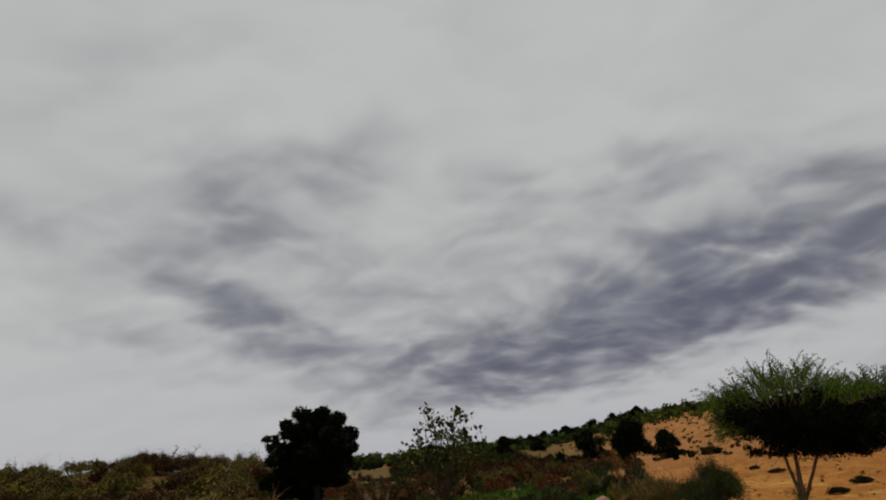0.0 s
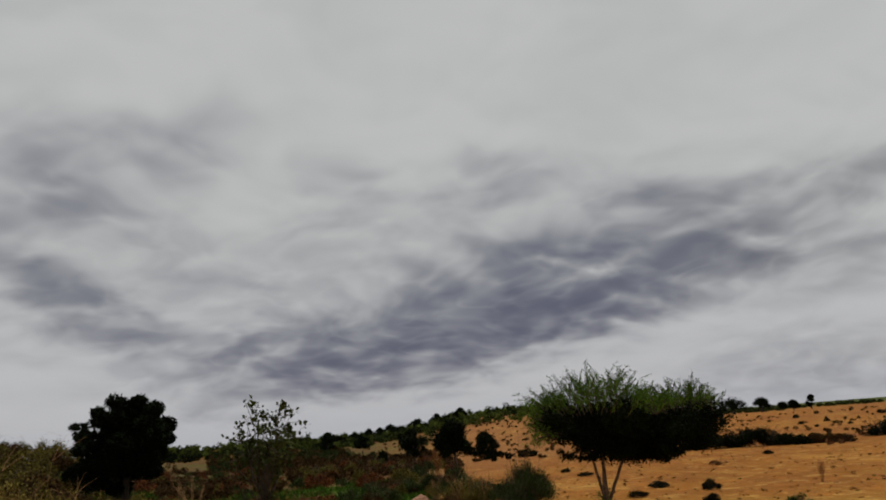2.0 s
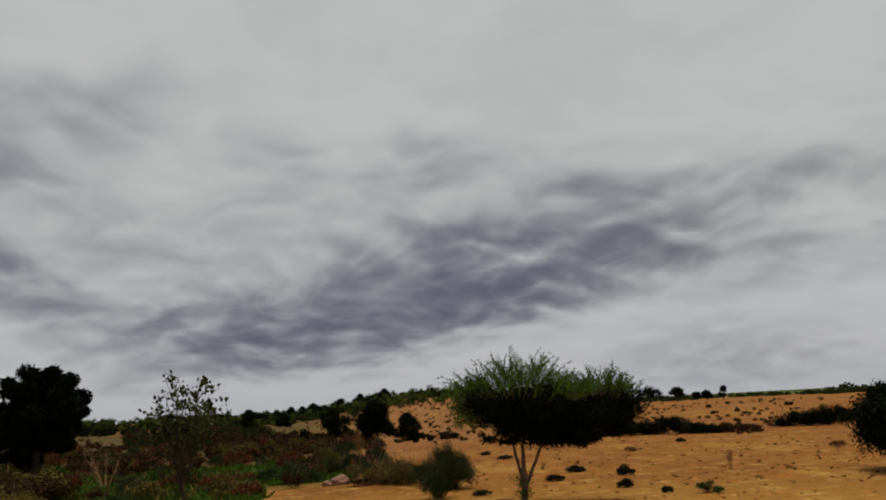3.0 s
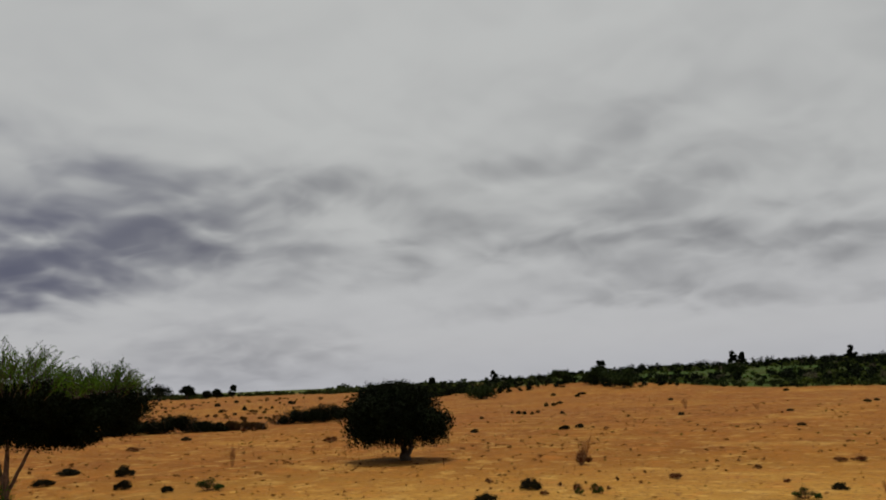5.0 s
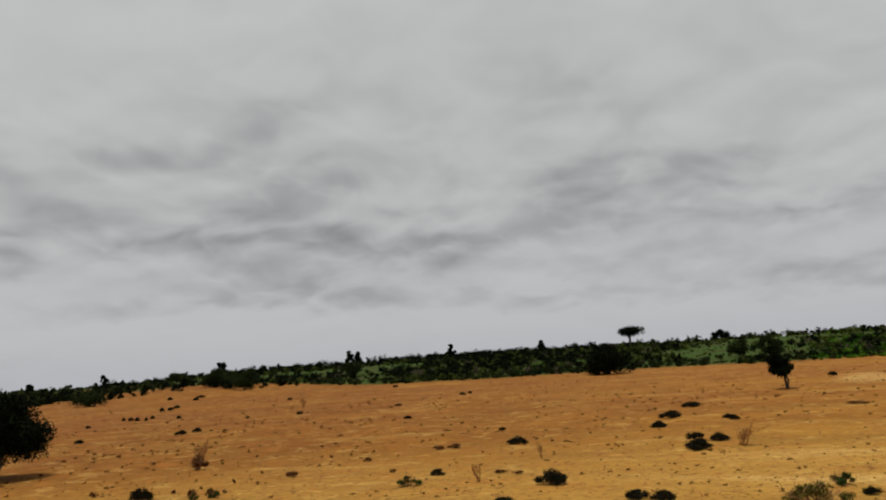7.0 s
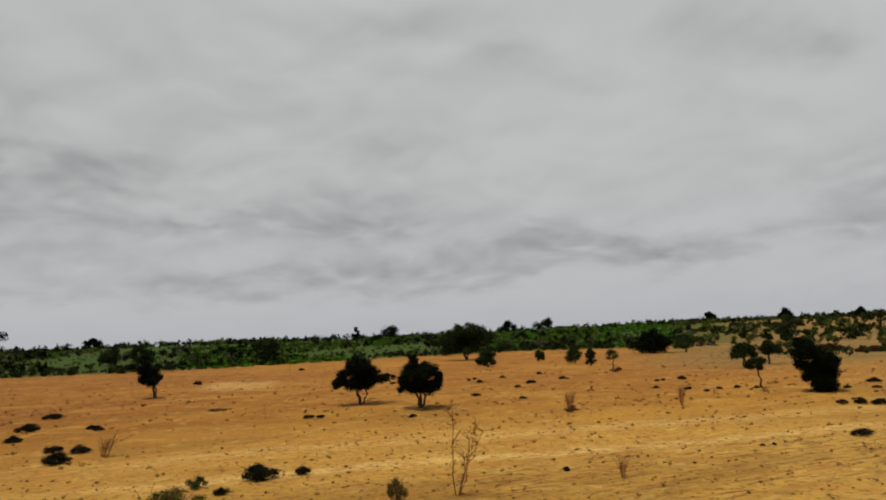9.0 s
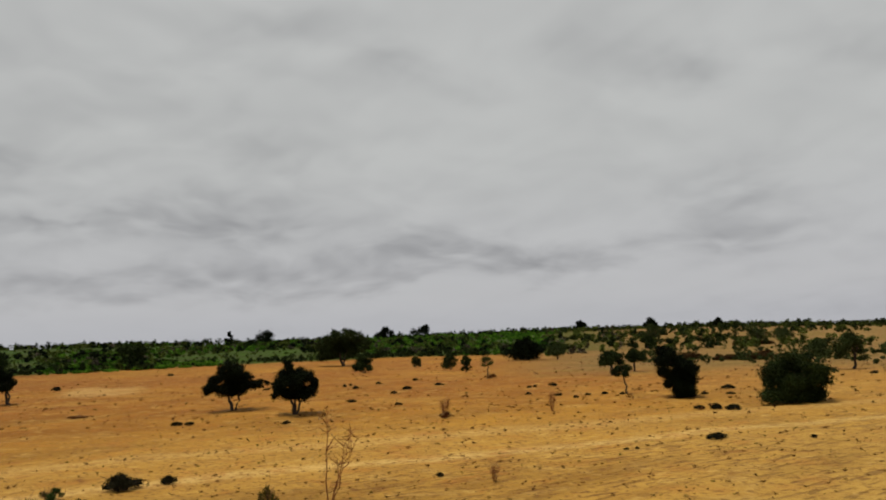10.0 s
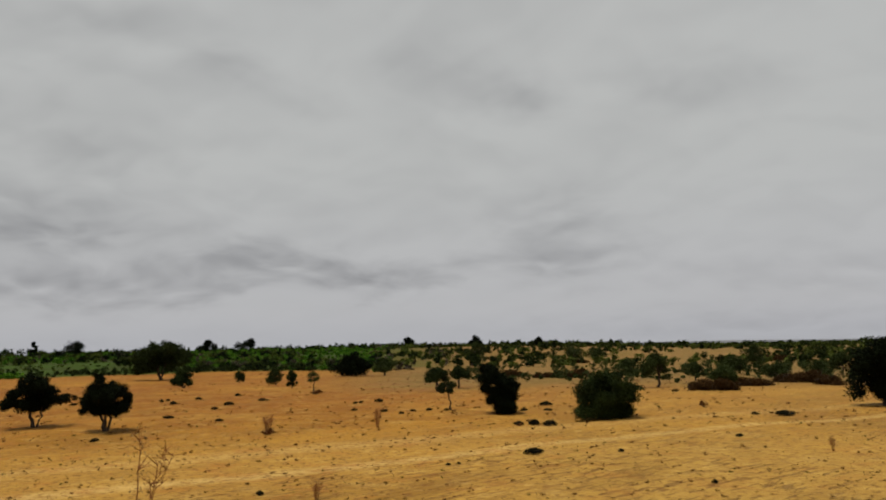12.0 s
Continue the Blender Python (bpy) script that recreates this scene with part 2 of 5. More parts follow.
# near-black, well under real leaves: the crowns' deep shade is in this colour
LEAF_SHADED = leafy("leaf_shaded", (0.0025, 0.0038, 0.0016), (0.009, 0.0135, 0.0042))
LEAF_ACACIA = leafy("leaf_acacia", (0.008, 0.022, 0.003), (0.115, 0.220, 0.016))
LEAF_BROAD = leafy("leaf_broad", (0.008, 0.012, 0.003), (0.062, 0.075, 0.019), 0.55)
LEAF_DEEP = leafy("leaf_deep", (0.007, 0.011, 0.004), (0.030, 0.044, 0.010))
LEAF_MID = leafy("leaf_mid", (0.014, 0.021, 0.006), (0.050, 0.066, 0.018))
LEAF_BELT = leafy("leaf_belt", (0.006, 0.011, 0.003), (0.085, 0.108, 0.019), 0.75, 0.33, 0.14)
LEAF_LUSH = leafy("leaf_lush", (0.016, 0.056, 0.005), (0.11, 0.24, 0.018), 0.75, 0.3, 0.35)
LEAF_LEAFY = leafy("leaf_leafy", (0.010, 0.020, 0.005), (0.055, 0.085, 0.018), 0.7, 2.0)
LEAF_DUSTY = leafy("leaf_dusty", (0.036, 0.030, 0.020), (0.115, 0.095, 0.062), 0.85, 0.4, 0.3)
LEAF_OLIVE = leafy("leaf_olive", (0.034, 0.030, 0.006), (0.13, 0.105, 0.022), 0.85, 0.4)
LEAF_BROWN = leafy("leaf_brown", (0.016, 0.010, 0.0035), (0.062, 0.032, 0.011), 0.9, 0.5)
LEAF_RUST = leafy("leaf_rust", (0.045, 0.016, 0.007), (0.15, 0.052, 0.017), 0.9, 2.0)
LEAF_MAT = leafy("leaf_mat", (0.008, 0.008, 0.005), (0.026, 0.024, 0.011), 0.9, 3.0)
STRAW = leafy("straw", (0.14, 0.085, 0.035), (0.32, 0.21, 0.09), 0.9, 3.0)
TUFT = leafy("tuft", (0.036, 0.015, 0.006), (0.15, 0.060, 0.018), 0.9, 0.5, 0.4)
GRASS = leafy("grass", (0.020, 0.046, 0.006), (0.070, 0.135, 0.015), 0.8, 0.3)
LEAF_FADED = leafy("leaf_faded", (0.06, 0.048, 0.010), (0.23, 0.175, 0.038), 0.85, 0.6)
BARK = barky("bark", (0.02, 0.015, 0.011), (0.10, 0.075, 0.055))
BARK_RED = barky("bark_red", (0.05, 0.028, 0.018), (0.22, 0.13, 0.085))
DRY_STALK = barky("dry_stalk", (0.15, 0.055, 0.016), (0.38, 0.16, 0.048))
TWIG = barky("twig", (0.15, 0.075, 0.03), (0.36, 0.20, 0.085))


def sand():
    m, g, b = surface("sand", 0.95)
    b.inputs["Specular IOR Level"].default_value = 0.08
    pos = g.node("ShaderNodeNewGeometry").outputs["Position"]
    xyz = g.node("ShaderNodeSeparateXYZ")
    g.wire(pos, xyz.inputs[0])
    x, y, z = xyz.outputs
    r = g.math("SQRT", g.math("ADD", g.math("MULTIPLY", x, x), g.math("MULTIPLY", y, y)))
    az = g.math("MULTIPLY", g.math("ARCTAN2", x, y), 57.29578)
    wide = g.noise(pos, 0.035, 4.0, 0.6)
    middle = g.noise(pos, 0.22, 5.0, 0.6, 0.3)
    fine = g.noise(pos, 2.4, 8.0, 0.72)
    grit = g.noise(pos, 22.0, 4.0, 0.7)
    col = g.mix(g.ramp(middle, 0.32, 0.68), (0.255, 0.108, 0.011), (0.395, 0.198, 0.024))
    # paler, yellower sand on the trodden strip round the rise
    strip = g.math("MULTIPLY_ADD", g.math("SUBTRACT", middle, 0.5), 16.0, r)
    col = g.mix(g.ramp(strip, 36.0, 22.0, 0.0, 0.7), col, (0.455, 0.262, 0.052))
    # redder soil on the open middle ground
    red = g.math("MULTIPLY", g.ramp(r, 24.0, 60.0), g.ramp(wide, 0.32, 0.60, 0.15, 1.0))
    col = g.mix(red, col, g.mix(g.ramp(middle, 0.35, 0.7), (0.205, 0.070, 0.009), (0.29, 0.118, 0.017)))
    # old plough lines
    rows = g.noise(g.map(pos, rot=(0, 0, radians(4)), scale=(1.0, 0.16, 1.0)), 6.0, 3.0, 0.6, 0.2)
    field = g.math("MAXIMUM", g.math("MULTIPLY", g.ramp(az, 100.0, 118.0), g.ramp(x, 20.0, 15.0)), g.math("MULTIPLY", g.ramp(az, 16.0, 12.0), g.ramp(r, 36.0, 33.0)))
    field = g.math("MULTIPLY", field, g.ramp(g.noise(pos, 0.16, 2.0, 0.5), 0.42, 0.56, 0.12, 1.0))
    furrow = g.math("MULTIPLY", field, g.ramp(rows, 0.545, 0.60))
    col = g.mix(g.math("MULTIPLY", furrow, 0.85), col, (0.15, 0.066, 0.018))
    # dark lines across the slope, thin pale ones among them
    lines = g.noise(g.map(pos, rot=(0, 0, radians(-8)), scale=(1.3, 0.30, 1.0)), 0.7, 5.0, 0.65)
    col = g.mix(g.ramp(lines, 0.48, 0.74, 0.0, 0.36), col, (0.22, 0.088, 0.016))
    thin = g.noise(g.map(pos, rot=(0, 0, radians(3)), scale=(1.0, 0.34, 1.0)), 1.3, 5.0, 0.65)
    col = g.mix(g.ramp(thin, 0.53, 0.72, 0.0, 0.26), col, (0.20, 0.084, 0.018))
    col = g.mix(g.ramp(thin, 0.45, 0.28, 0.0, 0.10), col, (0.52, 0.30, 0.070))
    # redder soil towards the hill, darkened in colour for the dimmer exposure there
    red_side = g.math("MULTIPLY", g.ramp(az, 122.0, 62.0), g.math("MULTIPLY", g.ramp(az, -176.0, -120.0), g.ramp(strip, 16.0, 34.0, 0.35, 1.0)))
    col = g.mix(red_side, col, (0.58, 0.455, 0.37), "MULTIPLY")
    # dull brown soil on the hill, and worn brown drifts on the field
    hill = g.math("MULTIPLY", g.math("MULTIPLY", g.ramp(az, 26.0, 15.0), g.ramp(az, -60.0, -30.0)), g.ramp(r, 55.0, 95.0))
    col = g.mix(g.math("MULTIPLY", hill, g.ramp(middle, 0.3, 0.65, 0.95, 0.55)), col, (0.135, 0.058, 0.020))
    drift = g.noise(g.map(pos, rot=(0, 0, radians(4)), scale=(1.0, 0.42, 1.0)), 0.20, 5.0, 0.6, 0.5)
    col = g.mix(g.ramp(drift, 0.52, 0.66, 0.0, 0.6), col, (0.215, 0.105, 0.016))
    col = g.mix(g.ramp(drift, 0.44, 0.32, 0.0, 0.3), col, (0.46, 0.275, 0.060))
    # a pale bare wash beyond the field
    wa, wr = g.math("DIVIDE", g.math("SUBTRACT", az, 100.8), 2.6), g.math("DIVIDE", g.math("SUBTRACT", r, 68.0), 8.0)
    wash = g.math("ADD", g.math("MULTIPLY", wa, wa), g.math("MULTIPLY", wr, wr))
    wash = g.ramp(g.math("MULTIPLY_ADD", g.math("SUBTRACT", g.noise(pos, 0.30, 4.0, 0.6), 0.5), 4.0, wash), 1.5, 0.1, 0.0, 0.55)
    col = g.mix(wash, col, (0.52, 0.335, 0.115))
    # a pale cart track, slightly bent, and a fainter one
    bend = g.math("MULTIPLY", g.math("MULTIPLY", y, y), 0.0034)
    wob = g.math("MULTIPLY", g.math("SUBTRACT", g.noise(pos, 0.16, 2.0), 0.5), 1.6)
    off = g.math("ADD", g.math("ADD", g.math("SUBTRACT", x, 20.3), g.math("MULTIPLY", y, -0.125)), g.math("ADD", bend, wob))
    track = g.ramp(g.math("ABSOLUTE", off), 0.1, 0.8, 1.0, 0.0)
    off2 = g.math("ADD", g.math("SUBTRACT", off, 4.4), wob)
    track2 = g.ramp(g.math("ABSOLUTE", off2), 0.2, 1.5, 0.55, 0.0)
    worn = g.math("MULTIPLY", g.math("MAXIMUM", track, track2), g.ramp(az, 82.0, 100.0))
    worn = g.math("MULTIPLY", worn, g.ramp(fine, 0.3, 0.6, 0.2, 0.65))
    col = g.mix(worn, col, (0.56, 0.37, 0.12))
    blot = g.noise(pos, 0.75, 4.0, 0.65, 0.4)
    col = g.mix(g.ramp(blot, 0.52, 0.66, 0.0, 0.40), col, (0.36, 0.13, 0.022))
    col = g.mix(g.ramp(blot, 0.46, 0.34, 0.0, 0.35), col, (0.56, 0.35, 0.095))
    # rusty soil on the hill
    rusty = g.math("MULTIPLY", g.ramp(az, 19.0, 9.0), g.ramp(g.math("MULTIPLY_ADD", middle, 30.0, r), 62.0, 84.0))
    col = g.mix(g.math("MULTIPLY", rusty, 0.85), col, g.mix(g.ramp(middle, 0.42, 0.58), (0.17, 0.062, 0.017), (0.22, 0.10, 0.033)))
    col = g.mix(g.ramp(az, 130.0, 150.0, 0.0, 0.22), col, (0.45, 0.30, 0.075))
    # greyer, trodden ground on the plain
    plain = g.math("MULTIPLY", g.ramp(az, 124.0, 134.0), g.ramp(g.math("MULTIPLY_ADD", middle, 20.0, r), 62.0, 84.0))
    col = g.mix(g.math("MULTIPLY", plain, 0.8), col, g.mix(g.ramp(middle, 0.4, 0.6), (0.20, 0.125, 0.045), (0.10, 0.085, 0.024)))
    # scrub land: litter and grass over the sand
    edge = g.math("MULTIPLY_ADD", g.math("SUBTRACT", wide, 0.5), 10.0, r)
    def hump(mid, half, high):
        u = g.math("DIVIDE", g.math("SUBTRACT", az, mid), half)
        return g.math("MULTIPLY", g.math("POWER", 2.718, g.math("MULTIPLY", g.math("MULTIPLY", u, u), -1.0)), high)

    edge = g.math("SUBTRACT", edge, g.math("ADD", hump(55.0, 10.0, 45.0), hump(120.0, 7.0, 3.0)))
    far_side = g.math("MULTIPLY", g.ramp(az, 40.0, 58.0), g.ramp(az, 128.0, 138.0, 1.0, 0.0))
    belt = g.math("MULTIPLY", far_side, g.ramp(edge, 118.0, 125.0))
    bare = g.math("MAXIMUM", g.ramp(az, 4.0, -4.0), g.ramp(r, 34.0, 41.0))
    bare = g.math("MULTIPLY", bare, g.math("MULTIPLY", g.ramp(az, -170.0, -110.0), g.ramp(g.math("MULTIPLY_ADD", middle, 8.0, r), 10.0, 22.0)))
    west = g.math("MULTIPLY", g.math("MULTIPLY", bare, g.ramp(az, 13.0, 4.0)), g.ramp(g.math("MULTIPLY_ADD", middle, 50.0, r), 240.0, 185.0))
    cover = g.math("MAXIMUM", belt, g.math("MULTIPLY", west, 0.85))
    cover = g.math("MAXIMUM", cover, g.ramp(r, 170.0, 420.0, 0.0, 0.92))
    litter = g.mix(g.ramp(middle, 0.4, 0.62), (0.034, 0.042, 0.008), (0.026, 0.060, 0.006))
    litter = g.mix(g.ramp(az, 88.0, 108.0), litter, g.mix(g.ramp(middle, 0.4, 0.6), (0.030, 0.040, 0.006), (0.034, 0.066, 0.006)))
    litter = g.mix(west, litter, g.mix(g.ramp(middle, 0.45, 0.6), (0.050, 0.027, 0.009), (0.022, 0.046, 0.005)))
    col = g.mix(g.ramp(fine, 0.3, 0.6, 0.5, 0.0), col, (0.21, 0.10, 0.025))
    clods = g.noise(pos, 5.5, 3.0, 0.6)
    col = g.mix(g.ramp(clods, 0.55, 0.63, 0.0, 0.65), col, (0.14, 0.06, 0.016))
    flecks = g.noise(g.map(pos, scale=(1.0, 0.6, 1.0)), 1.7, 3.0, 0.7)
    col = g.mix(g.ramp(flecks, 0.60, 0.68, 0.0, 0.5), col, (0.17, 0.07, 0.018))
    col = g.mix(g.ramp(flecks, 0.40, 0.30, 0.0, 0.45), col, (0.58, 0.36, 0.095))
    col = g.mix(g.math("MULTIPLY", cover, g.ramp(fine, 0.2, 0.5, 0.82, 1.0)), col, litter)
    col = g.mix(g.ramp(grit, 0.62, 0.74, 0.0, 0.4), col, (0.16, 0.085, 0.03))
    g.wire(col, b.inputs["Base Color"])
    h = g.math("ADD", g.math("MULTIPLY", fine, 0.15), g.math("MULTIPLY", grit, 0.012))
    h = g.math("SUBTRACT", h, g.math("MULTIPLY", furrow, 0.08))
    h = g.math("SUBTRACT", h, g.math("MULTIPLY", worn, 0.03))
    bump = g.node("ShaderNodeBump")
    bump.inputs["Strength"].default_value, bump.inputs["Distance"].default_value = 0.8, 1.0
    g.wire(h, bump.inputs["Height"]), g.wire(bump.outputs[0], b.inputs["Normal"])
    return m


SAND = sand()

# ---- land ----
def smooth(a, b, v):
    u = min(1.0, max(0.0, (v - a) / (b - a)))
    return u * u * (3 - 2 * u)


def ground_z(x, y):
    """Height of the land: a low mound under the camera, a bank, a sandy hill and a long scrub-covered rise far off."""
    r = math.hypot(x, y)
    az = math.degrees(math.atan2(x, y))
    z = 1.35 * math.exp(-(r / 4.2) ** 2)
    z += smooth(95, 210, r) * (1.6 * smooth(18, 27, az) + 1.0 * smooth(38, 62, az)) * (1 - smooth(132, 160, az))
    z += smooth(112, 218, r) * 1.5 * smooth(46, 66, az) * (1 - 0.6 * smooth(96, 112, az)) * (1 - smooth(136, 150, az)) * (1 - 0.8 * smooth(240, 420, r))
    z += smooth(90, 260, r) * 1.3 * smooth(134, 146, az) * (1 - smooth(176, 190, az)) * (1 - 0.8 * smooth(280, 460, r))
    z += smooth(105, 215, r) * 6.2 * math.exp(-((az - 15) / 8.0) ** 2) * (1 - smooth(260, 700, r))
    z += smooth(120, 260, r) * 3.0 * math.exp(-((az + 3) / 8.0) ** 2) * (1 - smooth(300, 700, r))
    z += smooth(30, 60, r) * (2.9 * smooth(5, 15, -az) + 1.3 * math.exp(-((az + 24) / 6.5) ** 2)) * (1 - smooth(150, 175, -az))
    z += 0.10 * smooth(8, 25, r) * noise.noise((x / 9, y / 9, 0.3)) + 0.25 * smooth(60, 140, r) * noise.noise((x / 40, y / 40, 4.1))
    z += 0.03 * smooth(6, 14, r) * noise.noise((x / 1.7, y / 1.7, 2.2))
    return z


def spot(az, r, sink=0.0):
    a = radians(az)
    x, y = r * math.sin(a), r * math.cos(a)
    return Vector((x, y, ground_z(x, y) - sink))


def fast_mesh(name, verts, quads, smooth_faces=False):
    me = bpy.data.meshes.new(name)
    v, q = np.asarray(verts, np.float32), np.asarray(quads, np.int32)
    me.vertices.add(len(v)), me.loops.add(q.size), me.polygons.add(len(q))
    me.vertices.foreach_set("co", v.ravel())
    me.loops.foreach_set("vertex_index", q.ravel())
    me.polygons.foreach_set("loop_start", np.arange(0, q.size, q.shape[1], dtype=np.int32))
    me.polygons.foreach_set("use_smooth", np.full(len(q), smooth_faces))
    me.update(calc_edges=True)
    return me


def land():
    rings = [0.0, 0.25] + [0.6 * 1.047 ** i for i in range(194)]
    seg = 600
    v, q = [], []
    for r in rings:
        for s in range(seg):
            a = 2 * math.pi * s / seg
            x, y = r * math.sin(a), r * math.cos(a)
            v.append((x, y, ground_z(x, y)))
    for i in range(len(rings) - 1):
        for s in range(seg):
            t = (s + 1) % seg
            q.append((i * seg + s, i * seg + t, (i + 1) * seg + t, (i + 1) * seg + s))
    me = fast_mesh("ground", v, np.array(q)[:, ::-1], True)
    me.materials.append(SAND)
    ob = new("ground", me)
    return tagged(ob, "dry orange sandy ground with pale cart tracks and plough lines", "ground", kind="structure")


land()


def far_ridge():
    """A very distant low rise on the plain."""
    # the haze of distance is put into the ridge's grey-blue colour
    m, g, b = surface("far_ridge", 0.95)
    pos = g.node("ShaderNodeNewGeometry").outputs["Position"]
    g.wire(g.mix(g.ramp(g.noise(pos, 0.012, 5.0), 0.35, 0.65), (0.10, 0.105, 0.115), (0.19, 0.19, 0.20)), b.inputs["Base Color"])
    v, q, n = [], [], 0
    for i in range(140):
        a = radians(118 + i * 0.6)
        high = 11 * math.sin(math.pi * i / 139) * (0.75 + 0.5 * noise.noise((i * 0.07, 0, 1.5)))
        for j, (r, f) in enumerate(((2300, 0.0), (2700, 0.8), (2900, 1.0), (3300, 0.6), (3700, 0.0))):
            x, y = r * math.sin(a), r * math.cos(a)
            v.append((x, y, ground_z(x, y) - 1.5 + high * f))
    for i in range(139):
        for j in range(4):
            q.append((i * 5 + j, i * 5 + j + 1, i * 5 + j + 6, i * 5 + j + 5))
    me = fast_mesh("distant_hills", v, q, True)
    me.materials.append(m)
    return tagged(new("distant_hills", me), "faint grey-blue rise on the far horizon", "hills", kind="structure")


far_ridge()


# ---- plant kit ----
class Growth:
    """Collects tubes and leaves for one mesh: quads, or three-cornered leaves alone."""

    def __init__(self, seed, tri=False):
        self.v, self.q, self.n, self.tri = [], [], 0, tri
        self.rs = np.random.RandomState(seed)

    def add(self, v, q):
        self.v.append(v), self.q.append(q + self.n)
        self.n += len(v)

    def tube(self, pts, radii, sides=6):
        pts = np.asarray(pts, float)
        k = len(pts)
        d = np.gradient(pts, axis=0)
        d /= np.linalg.norm(d, axis=1, keepdims=True) + 1e-9
        ref = np.where(np.abs(d[:, 2:3]) > 0.9, [[1.0, 0, 0]], [[0, 0, 1.0]])
        u = np.cross(d, ref)
        u /= np.linalg.norm(u, axis=1, keepdims=True) + 1e-9
        w = np.cross(d, u)
        a = np.linspace(0, 2 * math.pi, sides, endpoint=False)
        ring = u[:, None] * np.cos(a)[None, :, None] + w[:, None] * np.sin(a)[None, :, None]
        v = pts[:, None] + ring * np.asarray(radii, float)[:, None, None]
        i, j = np.meshgrid(np.arange(k - 1), np.arange(sides), indexing="ij")
        j2 = (j + 1) % sides
        q = np.stack([i * sides + j, i * sides + j2, (i + 1) * sides + j2, (i + 1) * sides + j], -1).reshape(-1, 4)
        self.add(v.reshape(-1, 3), q)

    def branch(self, a, b, r0, r1, bow=0.1, steps=5, sides=6):
        a, b = np.asarray(a, float), np.asarray(b, float)
        t = np.linspace(0, 1, steps + 1)[:, None]
        size = np.linalg.norm(b - a)
        wig = self.rs.normal(0, bow * size * 0.35, (steps + 1, 3)) * np.sin(t * math.pi)
        pts = a + (b - a) * t + wig
        pts[:, 2] += (np.sin(t * math.pi) * bow * size * 0.4)[:, 0]
        self.tube(pts, r0 + (r1 - r0) * t[:, 0], sides)
        return pts

    def leaves(self, at, size, slim=0.5, droop=0.0, along=None):
        at = np.asarray(at, float)
        k = len(at)
        if k == 0:
            return
        d = self.rs.normal(size=(k, 3)) if along is None else np.asarray(along, float) + self.rs.normal(0, 0.45, (k, 3))
        d[:, 2] -= droop
        d /= np.linalg.norm(d, axis=1, keepdims=True) + 1e-9
        s = np.cross(d, self.rs.normal(size=(k, 3)))
        s /= np.linalg.norm(s, axis=1, keepdims=True) + 1e-9
        ln = size * self.rs.uniform(0.65, 1.35, (k, 1))
        if self.tri:
            side = s * ln * slim * 0.55
            v = np.stack([at + side, at + d * ln, at - side], 1)
            self.add(v.reshape(-1, 3), np.arange(3 * k).reshape(-1, 3))
            return
        mid = at + d * ln * 0.45
        v = np.stack([at, mid + s * ln * slim * 0.5, at + d * ln, mid - s * ln * slim * 0.5], 1)
        self.add(v.reshape(-1, 3), np.arange(4 * k).reshape(-1, 4))

    def clump(self, c, rad, count, size, slim=0.5, shell=0.45, droop=0.0, squash=0.8):
        d = self.rs.normal(size=(count, 3))
        d /= np.linalg.norm(d, axis=1, keepdims=True)
        u = self.rs.uniform(0, 1, (count, 1)) ** shell
        p = np.asarray(c, float) + d * u * np.asarray([rad, rad, rad * squash])
        self.leaves(p, size, slim, droop)

    def mesh(self, name, material, smooth_faces=False):
        me = fast_mesh(name, np.concatenate(self.v), np.concatenate(self.q), smooth_faces)
        me.materials.append(material)
        return me


def part(name, growth, material, parent, label="", smooth_faces=False):
    ob = new(name, growth.mesh(name, material, smooth_faces))
    ob.parent = parent
    if label:
        ob["label"] = label
    return ob


def root(name, az, r, label, category, group="", turn=0.0, sink=0.0):
    ob = new(name)
    ob.matrix_world = Matrix.Translation(spot(az, r, sink)) @ Matrix.Rotation(radians(-az + turn), 4, "Z")
    return tagged(ob, label, category, group)


def lobes_dome(rs, count, w, low, high, depth=1.0, taper=0.35):
    """Centres and radii of foliage lobes filling a rounded crown."""
    out = []
    for _ in range(count):
        a, u = rs.uniform(0, 2 * math.pi), rs.uniform(0, 1) ** 0.5
        v = rs.uniform(0, 1)
        wide = math.sqrt(max(0.0, 1 - ((v - taper) / (1 - taper if v > taper else taper + 0.55)) ** 2))
        rad = w * rs.uniform(0.13, 0.22)
        e = max(0.0, w / 2 * wide * u - rad * 0.5)
        zc = low + rad * 0.5 + (high - low - 1.3 * rad) * v
        out.append((e * math.cos(a), e * math.sin(a) * depth, zc, rad))
    return out


